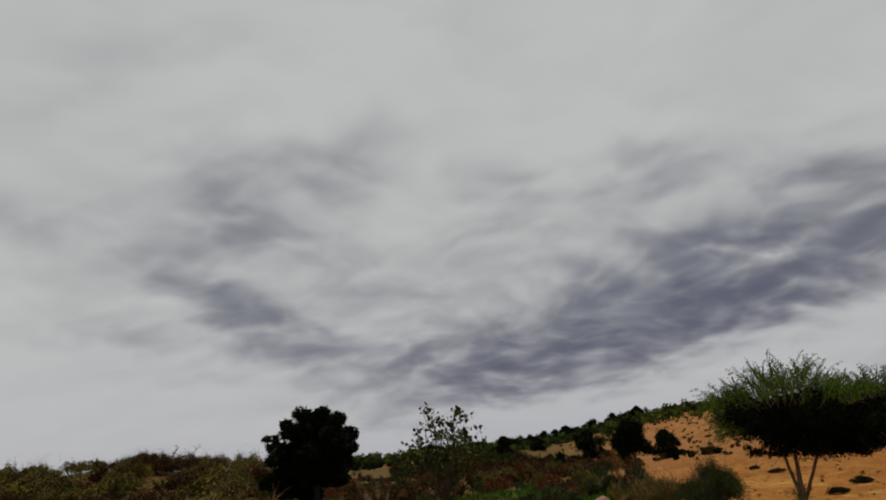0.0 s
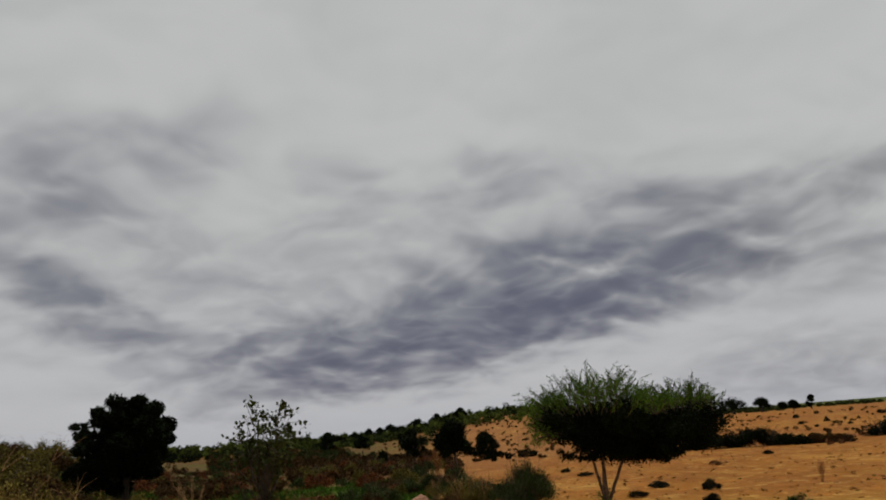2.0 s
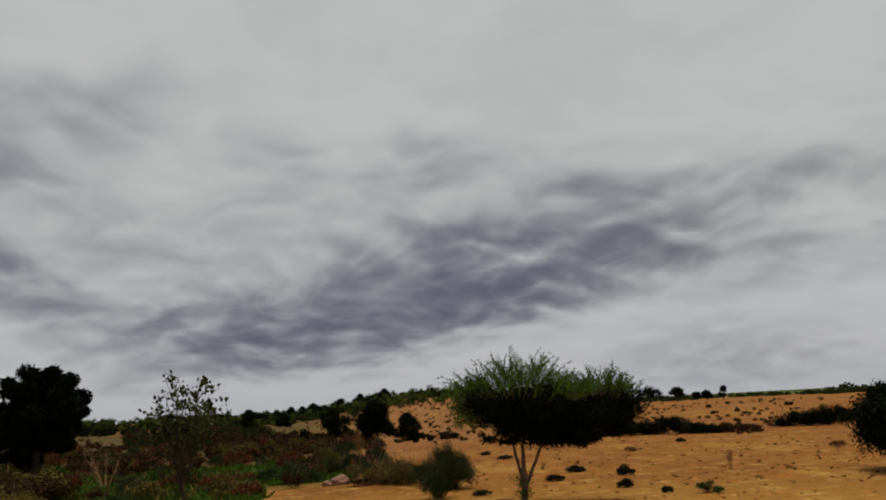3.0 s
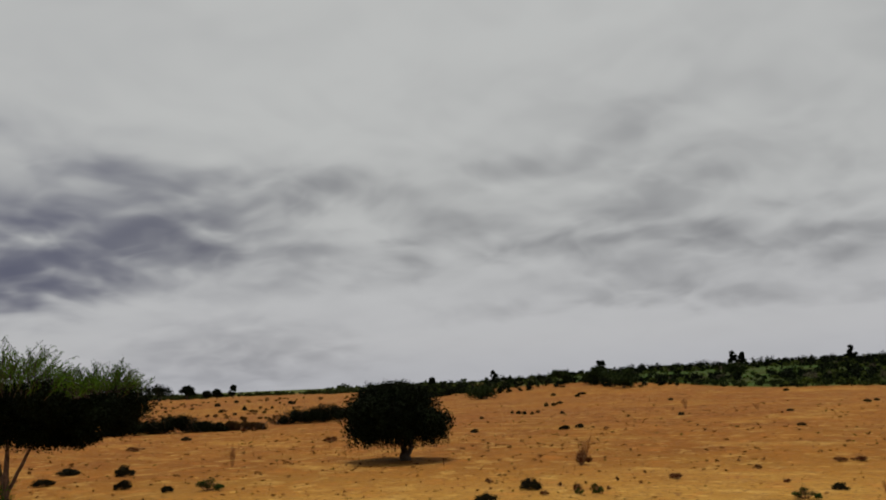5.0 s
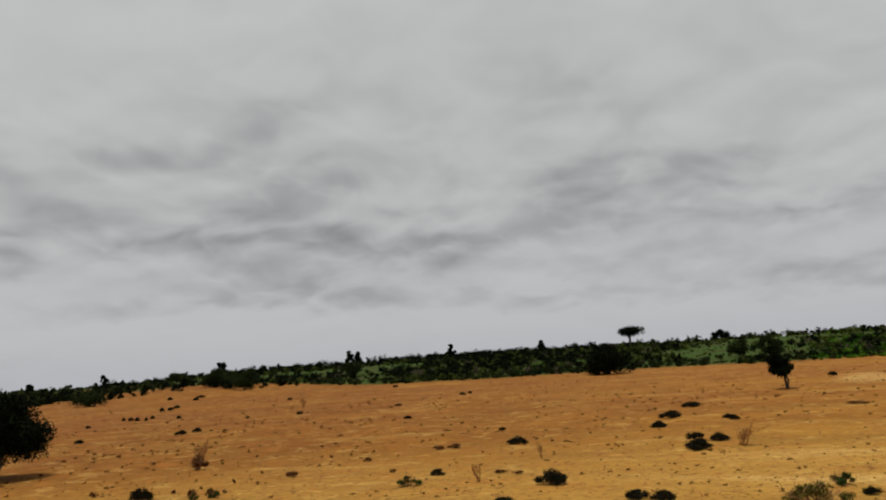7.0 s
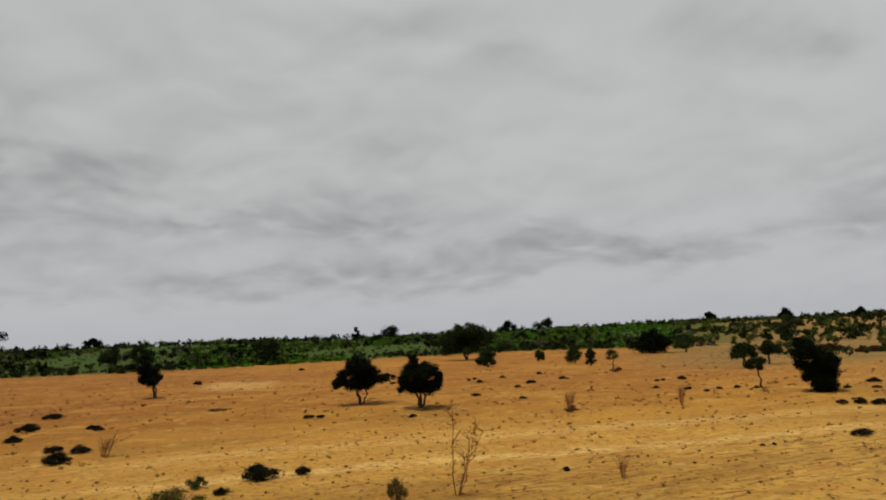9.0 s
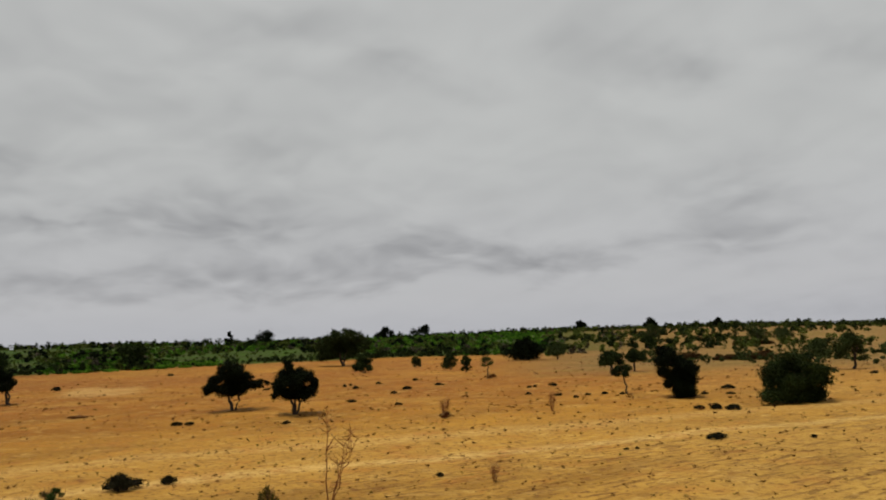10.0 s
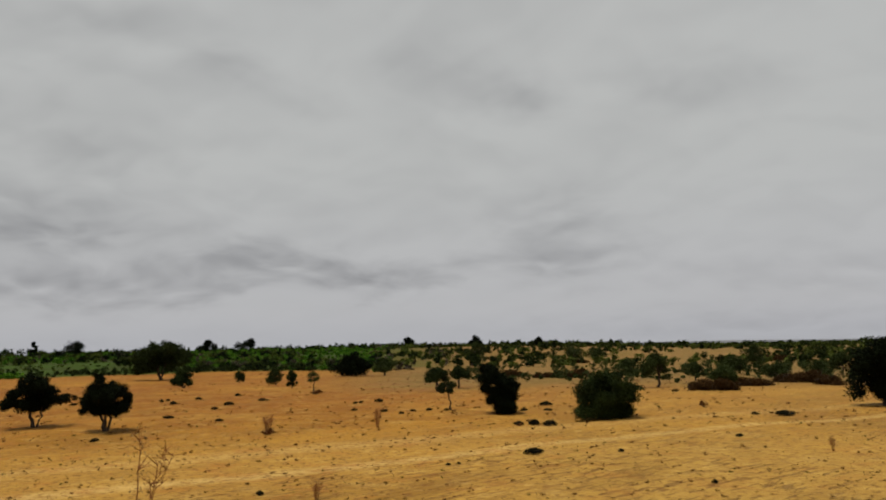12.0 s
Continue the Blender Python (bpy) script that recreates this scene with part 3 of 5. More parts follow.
def grow_tree(ob, seed, lobes, stem_tops, stem_r, leaf, count, leaf_mat, bark_mat, slim=0.5, droop=0.0, limbs=7, base_x=0.0, shell=0.4, bow=0.12, foot_z=-0.12):
    """Trunk of one or more stems, limbs that reach into the lobes, and a crown of single leaves."""
    rs = np.random.RandomState(seed)
    g = Growth(seed)
    tops = []
    for i, (tx, ty, tz) in enumerate(stem_tops):
        foot = (base_x + tx * 0.12, ty * 0.12, foot_z)
        pts = g.branch(foot, (base_x + tx, ty, tz), stem_r * (1.35 if i == 0 else 0.8), stem_r * 0.6, bow, 6, 9)
        if foot_z < 0:
            g.tube([pts[0] - (0, 0, 0.05), pts[0] + (0, 0, 0.12), pts[1]], [stem_r * 1.7, stem_r * 1.3, stem_r * 0.8], 9)
        tops.append(pts[-1])
    part("trunk", g, bark_mat, ob, smooth_faces=True)
    ranked = sorted(lobes, key=lambda l: -l[3])
    for i, l in enumerate(ranked[:limbs]):
        g = Growth(seed * 31 + i)
        top = min(tops, key=lambda p: (p[0] - l[0]) ** 2 + (p[1] - l[1]) ** 2)
        pts = g.branch(top, (l[0], l[1], l[2] + l[3] * 0.4), stem_r * 0.55, stem_r * 0.14, 0.12, 5, 6)
        for j in range(4):
            o = pts[rs.randint(2, 6)]
            g.branch(o, o + rs.normal(0, l[3] * 0.35, 3), stem_r * 0.2, stem_r * 0.06, 0.15, 3, 4)
        part("limb", g, bark_mat, ob, smooth_faces=True)
    g = Growth(seed + 7, True)
    tot = sum(l[3] ** 2 for l in lobes)
    for x, y, z, rad in lobes:
        k = max(12, int(count * rad ** 2 / tot))
        g.clump((x, y, z), rad * 0.75, int(k * 0.3), leaf * 1.5, 0.8, 0.5)
        g.clump((x, y, z), rad * 1.08, int(k * 0.7), leaf, slim, shell, droop)
    part("crown", g, leaf_mat, ob)
    return ob

# ---- large trees ----
def acacia():
    k = 6.2 / 355
    ob = root("acacia_tree", 20.78, 25.5, "flat-topped green thorn acacia with a forked reddish trunk on sand", "tree")
    rs = np.random.RandomState(5)
    body = [(-76, 180, 26), (-44, 158, 26), (-26, 168, 40), (20, 150, 42), (70, 155, 44), (110, 150, 38), (150, 160, 40),
            (190, 170, 34), (212, 155, 26), (120, 122, 22), (60, 135, 28), (-96, 192, 26), (0, 180, 40), (60, 185, 40),
            (160, 175, 32), (205, 172, 24), (100, 175, 36)]
    lobes = []
    for x, z, rad in body:
        for j in range(4):
            lobes.append(((x * 0.78 + rs.normal(0, 7)) * k, rs.normal(0, 1.0), (z - 17 + rs.normal(0, 9)) * k, rad * k * rs.uniform(0.8, 1.1)))
    lobes += [(0.0, 0.0, 3.2, 0.42), (-0.6, 0.2, 3.1, 0.36), (0.5, -0.1, 3.12, 0.36), (1.6, 0.0, 2.92, 0.32), (-1.1, 0.1, 2.95, 0.3), (0.1, 0.6, 3.15, 0.36), (1.1, 0.3, 2.95, 0.34)]
    lobes += [(1.75, 0.0, 1.98, 0.36), (1.98, 0.2, 2.2, 0.34), (1.45, -0.2, 1.9, 0.30), (1.9, -0.5, 1.85, 0.22), (1.2, 0.2, 1.92, 0.24), (1.05, -0.3, 1.98, 0.24)]
    lobes += [(rs.uniform(-1.3, 2.2), rs.normal(0, 0.8), rs.uniform(1.78, 2.15), rs.uniform(0.12, 0.22)) for _ in range(26)]
    # the inner body's shade is put into near-black leaves; shoots keep the lit green
    grow_tree(ob, 5, lobes, [(0.02, 0.0, 1.95), (0.66, 0.1, 1.9), (-0.30, 0.2, 1.85)], 0.066, 0.065, 85000, LEAF_SHADED, BARK_RED, 0.5, 0.0, 9, -0.05, 0.4, 0.03, 0.62)
    g, tw = Growth(9, True), Growth(10)
    low = Growth(4)
    low.tube([(-0.12, 0, -0.15), (-0.10, 0, 0.05), (-0.06, 0.01, 0.35), (-0.04, 0, 0.60), (0.0, 0, 0.72)], [0.15, 0.115, 0.095, 0.10, 0.07], 10)
    part("trunk_base", low, BARK_RED, ob, smooth_faces=True)
    # suckers at the foot and loose outer sprays on the open side
    for i in range(230):
        foot = i < 60
        if foot:
            o = np.array((rs.normal(-0.08, 0.05), rs.normal(0, 0.05), rs.uniform(0.1, 0.7)))
            d = np.array((rs.normal(0, 0.7), rs.normal(0, 0.5), rs.uniform(0.1, 0.9)))
            ln = rs.uniform(0.15, 0.45)
        else:
            o = np.array((rs.uniform(-1.55, -1.0), rs.normal(0, 0.7), rs.uniform(2.45, 3.4)))
            d = np.array((-1.0, rs.normal(0, 0.5), rs.normal(0.2, 0.4)))
            ln = rs.uniform(0.4, 0.95)
        tip = o + d / np.linalg.norm(d) * ln
        tw.branch(o, tip, 0.010, 0.004, 0.14, 4, 3)
        n = 6 if foot else 22
        t = rs.uniform(0.2, 1.0, n)[:, None]
        g.leaves(o + (tip - o) * t + rs.normal(0, 0.05, (n, 3)), 0.06, 0.5)
    for i in range(780):
        right = rs.uniform() < 0.34
        x = rs.uniform(95, 208) if right else rs.uniform(-118, 108)
        mid, half, top = (152, 62, 222) if right else (-6, 116, 262)
        env = math.sqrt(max(0.02, 1 - ((x - mid) / half) ** 2))
        y = rs.normal(0, 1.05)
        z = 166 + (top - 203) * env * rs.uniform(0.2, 1.0) * math.exp(-(y / 2.4) ** 2)
        o = np.array((x * 0.84 * k, y, z * k))
        d = np.array(((x - mid) / half * 0.7 + rs.normal(0, 0.5), y * 0.35 + rs.normal(0, 0.4), 0.85))
        ln = rs.uniform(0.35, 0.95) * (0.65 + 0.35 * env)
        tip = o + d / np.linalg.norm(d) * ln
        tw.branch(o, tip, 0.012, 0.004, 0.10, 3, 3)
        t = rs.uniform(0.2, 1.0, 38)[:, None]
        g.leaves(o + (tip - o) * t + rs.normal(0, 0.030, (38, 3)), 0.046, 0.5, 0.0, np.tile(d, (38, 1)))
    crown = next(c for c in ob.children if c.name.startswith("crown"))
    tagged(part("twig_mass", tw, BARK, crown), kind="stuff")
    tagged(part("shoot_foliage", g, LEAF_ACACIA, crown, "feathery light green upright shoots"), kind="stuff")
    return ob


def dark_tree():
    ob = root("broadleaf_tree", -10.1, 45.0, "tall dark broadleaf tree with a dense rounded crown above brush", "tree")
    w, h = 4.9, 5.5
    outline = [(-0.86, 0.69, 0.10), (-0.86, 0.60, 0.14), (-0.80, 0.50, 0.17), (-0.48, 0.80, 0.17), (-0.5, 0.70, 0.15), (-0.22, 0.88, 0.19), (0.05, 0.82, 0.22), (0.30, 0.88, 0.20),
               (0.58, 0.80, 0.21), (0.78, 0.68, 0.19), (0.84, 0.54, 0.18), (0.62, 0.42, 0.22), (0.3, 0.5, 0.3), (-0.1, 0.55, 0.32),
               (-0.4, 0.5, 0.28), (0.0, 0.68, 0.32), (0.45, 0.65, 0.3), (-0.92, 0.26, 0.24), (-0.6, 0.22, 0.3), (0.1, 0.3, 0.3), (0.5, 0.26, 0.24), (-0.15, 0.14, 0.3), (-0.25, 0.70, 0.22), (0.2, 0.72, 0.24), (0.5, 0.66, 0.22), (-0.3, 0.38, 0.36), (0.35, 0.36, 0.36), (-0.1, 0.74, 0.27), (0.3, 0.76, 0.27), (0.0, 0.5, 0.38), (0.62, 0.56, 0.28), (-0.3, 0.6, 0.3), (-0.62, 0.36, 0.24), (-0.66, 0.56, 0.13), (-0.58, 0.62, 0.12)]
    rs = np.random.RandomState(3)
    lobes = []
    for x, z, rad in outline:
        for j in range(3):
            lobes.append((x * w / 2 + rs.normal(0, 0.12), rs.normal(0, 0.8), z * h + rs.normal(0, 0.08), rad * w / 2 * rs.uniform(0.6, 1.12)))
    return grow_tree(ob, 3, lobes, [(0.1, 0, 1.9), (-0.7, 0.3, 2.0)], 0.17, 0.13, 76000, LEAF_SHADED, BARK, 0.6, 0.1, 9)


def black_tree():
    ob = root("dense_tree", 45.0, 34.3, "dense dark evergreen tree with a low rounded crown on sand", "tree")
    rs = np.random.RandomState(8)
    lobes = [(x - 0.22, y, z, rad) for x, y, z, rad in lobes_dome(rs, 90, 4.55, 0.85, 3.2, 0.95, 0.45)]
    lobes += [(-1.25, 0.3, 2.85, 0.48), (-1.5, -0.2, 2.65, 0.42), (0.1, 0, 2.9, 0.46), (-0.6, 0.2, 2.9, 0.48), (0.7, 0, 2.65, 0.5), (1.75, 0, 1.6, 0.42), (-2.05, 0.1, 1.35, 0.4)]
    lobes += [(rs.uniform(1.25, 1.8) * math.cos(a) - 0.2, rs.uniform(1.2, 1.7) * math.sin(a), rs.uniform(1.05, 1.25), 0.46) for a in np.linspace(0, 6.0, 13)]
    grow_tree(ob, 8, lobes, [(-0.30, 0, 1.1), (0.22, 0.1, 1.1), (0.0, -0.3, 1.0), (0.42, 0.3, 1.0)], 0.13, 0.09, 56000, LEAF_SHADED, BARK, 0.55, 0.35, 8, 0.12)
    g = Growth(81, True)
    for i in range(150):
        a, u = rs.uniform(0, 2 * math.pi), rs.uniform(0.5, 0.97)
        p = np.array((2.1 * u * math.cos(a) - 0.2, 2.0 * u * math.sin(a), 0.95 + 0.25 * rs.uniform()))
        t = rs.uniform(0, 1, 26)[:, None]
        g.leaves(p - np.array((0, 0, 0.42)) * t + rs.normal(0, 0.05, (26, 3)), 0.08, 0.4, 1.2)
    crown = next(c for c in ob.children if c.name.startswith("crown"))
    tagged(part("hanging_fringe", g, LEAF_SHADED, crown, "leafy fringe hanging below the crown"), kind="stuff")
    return ob


def sapling():
    ob = root("young_tree", -1.75, 22.0, "sparse young tree with large pale green leaves on thin stems", "tree")
    rs = np.random.RandomState(12)
    g, lv = Growth(12), Growth(13)
    g.branch((0, 0, -0.1), (0.04, 0, 1.8), 0.05, 0.03, 0.05, 5, 7)
    part("trunk", g, BARK, ob, smooth_faces=True)
    tips = []
    for i in range(28):
        br = Growth(140 + i)
        a = 2.4 * i + rs.normal(0, 0.2)
        v = ((i + 0.5) / 28) ** 0.85
        # a vase: narrow below, widest at two thirds, thin at the top
        side = (0.30 + 0.60 * math.sin(math.pi * min(1.0, 0.1 + 0.82 * v))) * rs.uniform(0.7, 1.08)
        end = np.array((0.12 + side * math.cos(a), side * math.sin(a), 2.5 + 1.5 * v + rs.normal(0, 0.12)))
        o = np.array((0.03, 0, rs.uniform(1.2, 1.75)))
        pts = br.branch(o, end, 0.02, 0.006, 0.12, 6, 5)
        for j in range(6):
            p = pts[rs.randint(3, 7)]
            q = p + np.array((rs.normal(0, 0.17), rs.normal(0, 0.17), rs.uniform(-0.05, 0.32)))
            br.branch(p, q, 0.008, 0.004, 0.1, 3, 4)
            tips.append(q)
        tips.append(end)
        part("limb", br, BARK, ob, smooth_faces=True)
    for q in tips:
        lv.clump(q, 0.13, rs.randint(3, 12), 0.115, 0.7, 0.6)
    for i in range(6):
        lv.clump((rs.normal(0.04, 0.2), rs.normal(0, 0.2), rs.uniform(1.15, 1.75)), 0.18, 16, 0.11, 0.6)
    part("crown", lv, LEAF_BROAD, ob)
    return ob


def plain_tree(name, label, az, r, w, h, low, seed, leaf_mat, count, leaf, stems=2, lobes_n=26, lean=0.0, depth=0.9, group="", taper=0.45, category="tree", limbs=4):
    """A small tree: w by h metres, its foliage starting at the share low of its height."""
    ob = root(name, az, r, label, category, group)
    rs = np.random.RandomState(seed)
    lobes = [(x + lean * (z / h), y, z, rad) for x, y, z, rad in lobes_dome(rs, lobes_n, w, low * h, h, depth, taper)]
    tops = [(rs.normal(0, 0.07 * w) + lean * low * 1.3, rs.normal(0, 0.06 * w), h * max(0.12, low) * 1.35) for _ in range(stems)]
    return grow_tree(ob, seed, lobes, tops, max(0.035, 0.032 * w), leaf, count, leaf_mat, BARK, 0.55, 0.1, limbs)


def shaped_tree(name, label, az, r, w, h, outline, stems, seed, leaf_mat, count, leaf, stem_r, group="", base_x=0.0, category="tree", deep=0.22, limbs=5):
    """A tree of a shape of its own: lobes across its half width and up its height, some of them doubled in depth; stems by their tops."""
    ob = root(name, az, r, label, category, group)
    rs = np.random.RandomState(seed)
    lobes = []
    for x, z, rad in outline:
        for _ in range(6):
            lobes.append((x * w * 0.46 + rs.normal(0, 0.035) * w, rs.normal(0, deep) * w, z * h + rs.normal(0, 0.03) * h, rad * w / 2 * rs.uniform(0.85, 1.45)))
    tops = [(x * w / 2, y * w / 2, z * h) for x, y, z in stems]
    return grow_tree(ob, seed, lobes, tops, stem_r, leaf, count, leaf_mat, BARK, 0.55, 0.1, limbs, base_x)


acacia(), dark_tree(), black_tree(), sapling()
# the near-black small crowns carry their backlit shade in the leaf colour
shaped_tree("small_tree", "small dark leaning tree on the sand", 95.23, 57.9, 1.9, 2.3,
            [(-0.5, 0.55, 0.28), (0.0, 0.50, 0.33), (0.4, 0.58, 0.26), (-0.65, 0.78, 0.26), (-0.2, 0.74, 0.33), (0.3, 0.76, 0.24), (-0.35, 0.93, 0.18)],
            [(-0.35, 0, 0.48), (-0.1, 0.1, 0.5)], 21, LEAF_SHADED, 9000, 0.09, 0.075, "", 0.30)
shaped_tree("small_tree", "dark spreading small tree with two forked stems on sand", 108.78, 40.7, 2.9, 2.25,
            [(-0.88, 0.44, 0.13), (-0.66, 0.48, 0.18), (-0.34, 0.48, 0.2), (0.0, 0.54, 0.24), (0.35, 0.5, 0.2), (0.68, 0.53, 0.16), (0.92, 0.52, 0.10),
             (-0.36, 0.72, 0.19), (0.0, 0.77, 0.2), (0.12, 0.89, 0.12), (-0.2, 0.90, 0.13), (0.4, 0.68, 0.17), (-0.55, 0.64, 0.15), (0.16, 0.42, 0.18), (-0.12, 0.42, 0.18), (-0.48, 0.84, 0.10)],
            [(-0.22, 0, 0.42), (0.2, 0.1, 0.42)], 22, LEAF_SHADED, 34000, 0.06, 0.07, "pair of small trees")
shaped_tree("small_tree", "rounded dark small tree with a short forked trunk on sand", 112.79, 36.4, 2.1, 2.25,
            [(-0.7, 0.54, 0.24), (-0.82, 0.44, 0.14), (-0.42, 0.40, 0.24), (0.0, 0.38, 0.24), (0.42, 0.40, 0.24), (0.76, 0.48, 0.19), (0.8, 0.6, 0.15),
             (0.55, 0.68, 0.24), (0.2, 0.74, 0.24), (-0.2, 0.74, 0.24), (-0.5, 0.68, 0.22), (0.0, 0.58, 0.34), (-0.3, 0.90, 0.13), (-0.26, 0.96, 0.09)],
            [(-0.2, 0, 0.34), (0.18, 0.1, 0.34), (0.0, -0.15, 0.3)], 23, LEAF_SHADED, 34000, 0.058, 0.07, "pair of small trees", 0.0, "tree", 0.26)
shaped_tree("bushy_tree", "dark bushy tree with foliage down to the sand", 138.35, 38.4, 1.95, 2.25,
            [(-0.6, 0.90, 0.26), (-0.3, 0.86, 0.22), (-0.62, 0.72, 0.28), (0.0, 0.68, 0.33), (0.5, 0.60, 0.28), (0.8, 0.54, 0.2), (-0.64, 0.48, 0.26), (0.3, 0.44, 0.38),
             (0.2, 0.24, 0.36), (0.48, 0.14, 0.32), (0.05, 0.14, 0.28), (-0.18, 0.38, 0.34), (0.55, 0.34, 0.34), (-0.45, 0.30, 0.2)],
            [(-0.2, 0, 0.4), (0.2, 0.1, 0.4)], 24, LEAF_SHADED, 36000, 0.06, 0.08, "", 0.1)
shaped_tree("round_bush", "broad rounded dark green bush on the sand", 145.55, 35.7, 2.6, 2.0,
            [(-0.78, 0.15, 0.24), (-0.4, 0.14, 0.26), (0.0, 0.13, 0.26), (0.4, 0.13, 0.26), (0.74, 0.14, 0.22), (-0.8, 0.42, 0.22), (-0.4, 0.42, 0.3), (0.0, 0.42, 0.3),
             (0.42, 0.42, 0.3), (0.8, 0.44, 0.22), (-0.66, 0.64, 0.24), (-0.25, 0.70, 0.28), (0.2, 0.72, 0.26), (0.6, 0.62, 0.24), (-0.1, 0.86, 0.16), (0.22, 0.85, 0.14), (0.9, 0.56, 0.13)],
            [(-0.3, 0, 0.4), (0.3, 0.1, 0.4), (0.0, -0.2, 0.4)], 25, LEAF_DEEP, 46000, 0.06, 0.06, "", 0.0, "bush", 0.26)
plain_tree("bushy_tree", "dark tree with low spreading branches over sand", 162.3, 42.5, 3.4, 3.1, 0.04, 26, LEAF_SHADED, 26000, 0.10, 3, 64)
plain_tree("small_tree", "small round-topped thorn tree on the sand", 134.18, 59.0, 2.05, 1.75, 0.35, 27, LEAF_DEEP, 6000, 0.09, 2, 26, 0.0, 0.9, "three thorn trees", 0.3)
plain_tree("small_tree", "small round-topped thorn tree on the sand", 135.63, 64.0, 1.8, 1.75, 0.40, 28, LEAF_DEEP, 6000, 0.09, 2, 26, 0.0, 0.9, "three thorn trees", 0.3)
plain_tree("young_tree", "thin faded young tree with a brown base on sand", 125.8, 59.9, 1.1, 1.65, 0.5, 37, LEAF_MID, 1300, 0.06, 1, 16, 0.0, 0.9, "", 0.3)
plain_tree("small_tree", "slender bent young thorn tree on the sand", 135.1, 41.0, 1.0, 1.45, 0.55, 29, LEAF_DEEP, 4000, 0.05, 1, 12, -0.2, 0.9, "three thorn trees")
shaped_tree("spreading_tree", "broad olive green tree at the field's far edge", 116.06, 102.2, 6.8, 4.3,
            [(-0.82, 0.58, 0.17), (-0.5, 0.70, 0.22), (-0.2, 0.80, 0.22), (0.2, 0.84, 0.2), (0.5, 0.75, 0.22), (0.8, 0.64, 0.17), (0.92, 0.50, 0.10), (0.0, 0.60, 0.28),
             (-0.4, 0.50, 0.2), (0.4, 0.54, 0.22), (0.66, 0.46, 0.2), (-0.7, 0.42, 0.2), (-0.78, 0.28, 0.16), (-0.45, 0.36, 0.18), (0.3, 0.40, 0.18), (-0.1, 0.44, 0.18),
             (-0.32, 0.93, 0.12), (0.34, 0.95, 0.13), (0.1, 0.98, 0.08)],
            [(-0.15, 0, 0.45), (0.12, 0.1, 0.45)], 30, LEAF_DEEP, 20000, 0.15, 0.13)
plain_tree("round_bush", "dark round bush at the field's far edge", 117.39, 79.0, 2.3, 1.75, 0.1, 31, LEAF_DEEP, 6000, 0.10, 3, 18, 0.0, 0.9, "", 0.4, "bush")
plain_tree("round_bush", "large dark domed bush at the field's far edge", 128.55, 99.0, 4.9, 2.9, 0.02, 32, LEAF_SHADED, 6000, 0.2, 3, 26, 0.0, 0.8, "", 0.3, "bush")
plain_tree("umbrella_tree", "lone umbrella-shaped tree above the scrub on the skyline", 86.0, 205.0, 7.7, 4.69, 0.62, 33, LEAF_SHADED, 3500, 0.30, 2, 22, 0.0, 0.8, "", 0.3)
plain_tree("round_bush", "wide dark domed bush at the belt's edge", 84.39, 112.0, 7.0, 4.2, 0.0, 36, LEAF_SHADED, 12000, 0.19, 3, 60, 0.0, 0.8, "", 0.25, "bush")
plain_tree("round_bush", "round dark bush on the sandy slope", 13.0, 82.4, 2.7, 2.75, 0.02, 34, LEAF_SHADED, 9000, 0.14, 3, 46, 0.0, 0.9, "", 0.4, "bush")
plain_tree("slender_tree", "slim dark tree with a thin trunk below the hill", 11.0, 56.1, 2.6, 3.8, 0.32, 35, LEAF_SHADED, 12000, 0.12, 1, 46)

# ---- smaller trees, in rows of heading, distance, width, height ----
SHRUBS_NORTH = [
    (22.7, 33.3, 0.80, 0.32), (24.0, 37.7, 1.08, 0.31), (27.3, 35.1, 0.86, 0.46), (27.2, 29.9, 0.61, 0.33),
    (29.8, 28.2, 0.46, 0.23), (19.5, 47.6, 0.97, 0.26), (18.2, 51.8, 0.71, 0.28), (30.9, 58.4, 0.64, 0.24),
    (31.0, 57.9, 0.71, 0.28), (49.9, 51.2, 0.63, 0.24), (53.4, 23.7, 0.62, 0.36), (50.4, 21.6, 0.62, 0.25),
    (55.3, 94.1, 0.64, 0.45), (55.7, 98.3, 0.80, 0.40), (56.9, 51.6, 0.56, 0.28), (55.9, 50.6, 0.69, 0.28),
    (57.2, 127.3, 1.39, 0.43), (62.9, 99.0, 0.61, 0.34), (63.5, 63.0, 0.51, 0.26), (70.0, 116.1, 0.79, 0.40),
    (70.1, 65.3, 0.53, 0.22), (70.7, 49.0, 0.47, 0.20),
]
SHRUBS_EAST = [
    (74.5, 79.1, 0.65, 0.32), (75.0, 82.4, 0.56, 0.28), (77.0, 36.5, 0.35, 0.17), (78.0, 30.6, 0.79, 0.31),
    (72.5, 23.0, 0.44, 0.19), (80.0, 20.2, 0.86, 0.37), (88.1, 38.6, 1.00, 0.37), (87.4, 34.1, 0.79, 0.28),
    (89.5, 28.8, 0.63, 0.28), (91.0, 28.2, 0.66, 0.27), (89.7, 26.1, 0.93, 0.34), (76.7, 17.8, 0.54, 0.20),
    (85.5, 17.8, 0.52, 0.22), (87.1, 17.5, 0.55, 0.24), (91.7, 37.1, 0.51, 0.20), (101.9, 19.7, 0.87, 0.37),
    (104.7, 20.0, 0.38, 0.23), (105.2, 34.5, 0.47, 0.19), (106.0, 34.3, 0.42, 0.16), (99.4, 18.2, 0.35, 0.18),
    (104.8, 97.4, 0.80, 0.33), (98.0, 73.6, 0.50, 0.30), (91.9, 37.0, 0.35, 0.18), (89.5, 44.5, 1.03, 0.15),
]
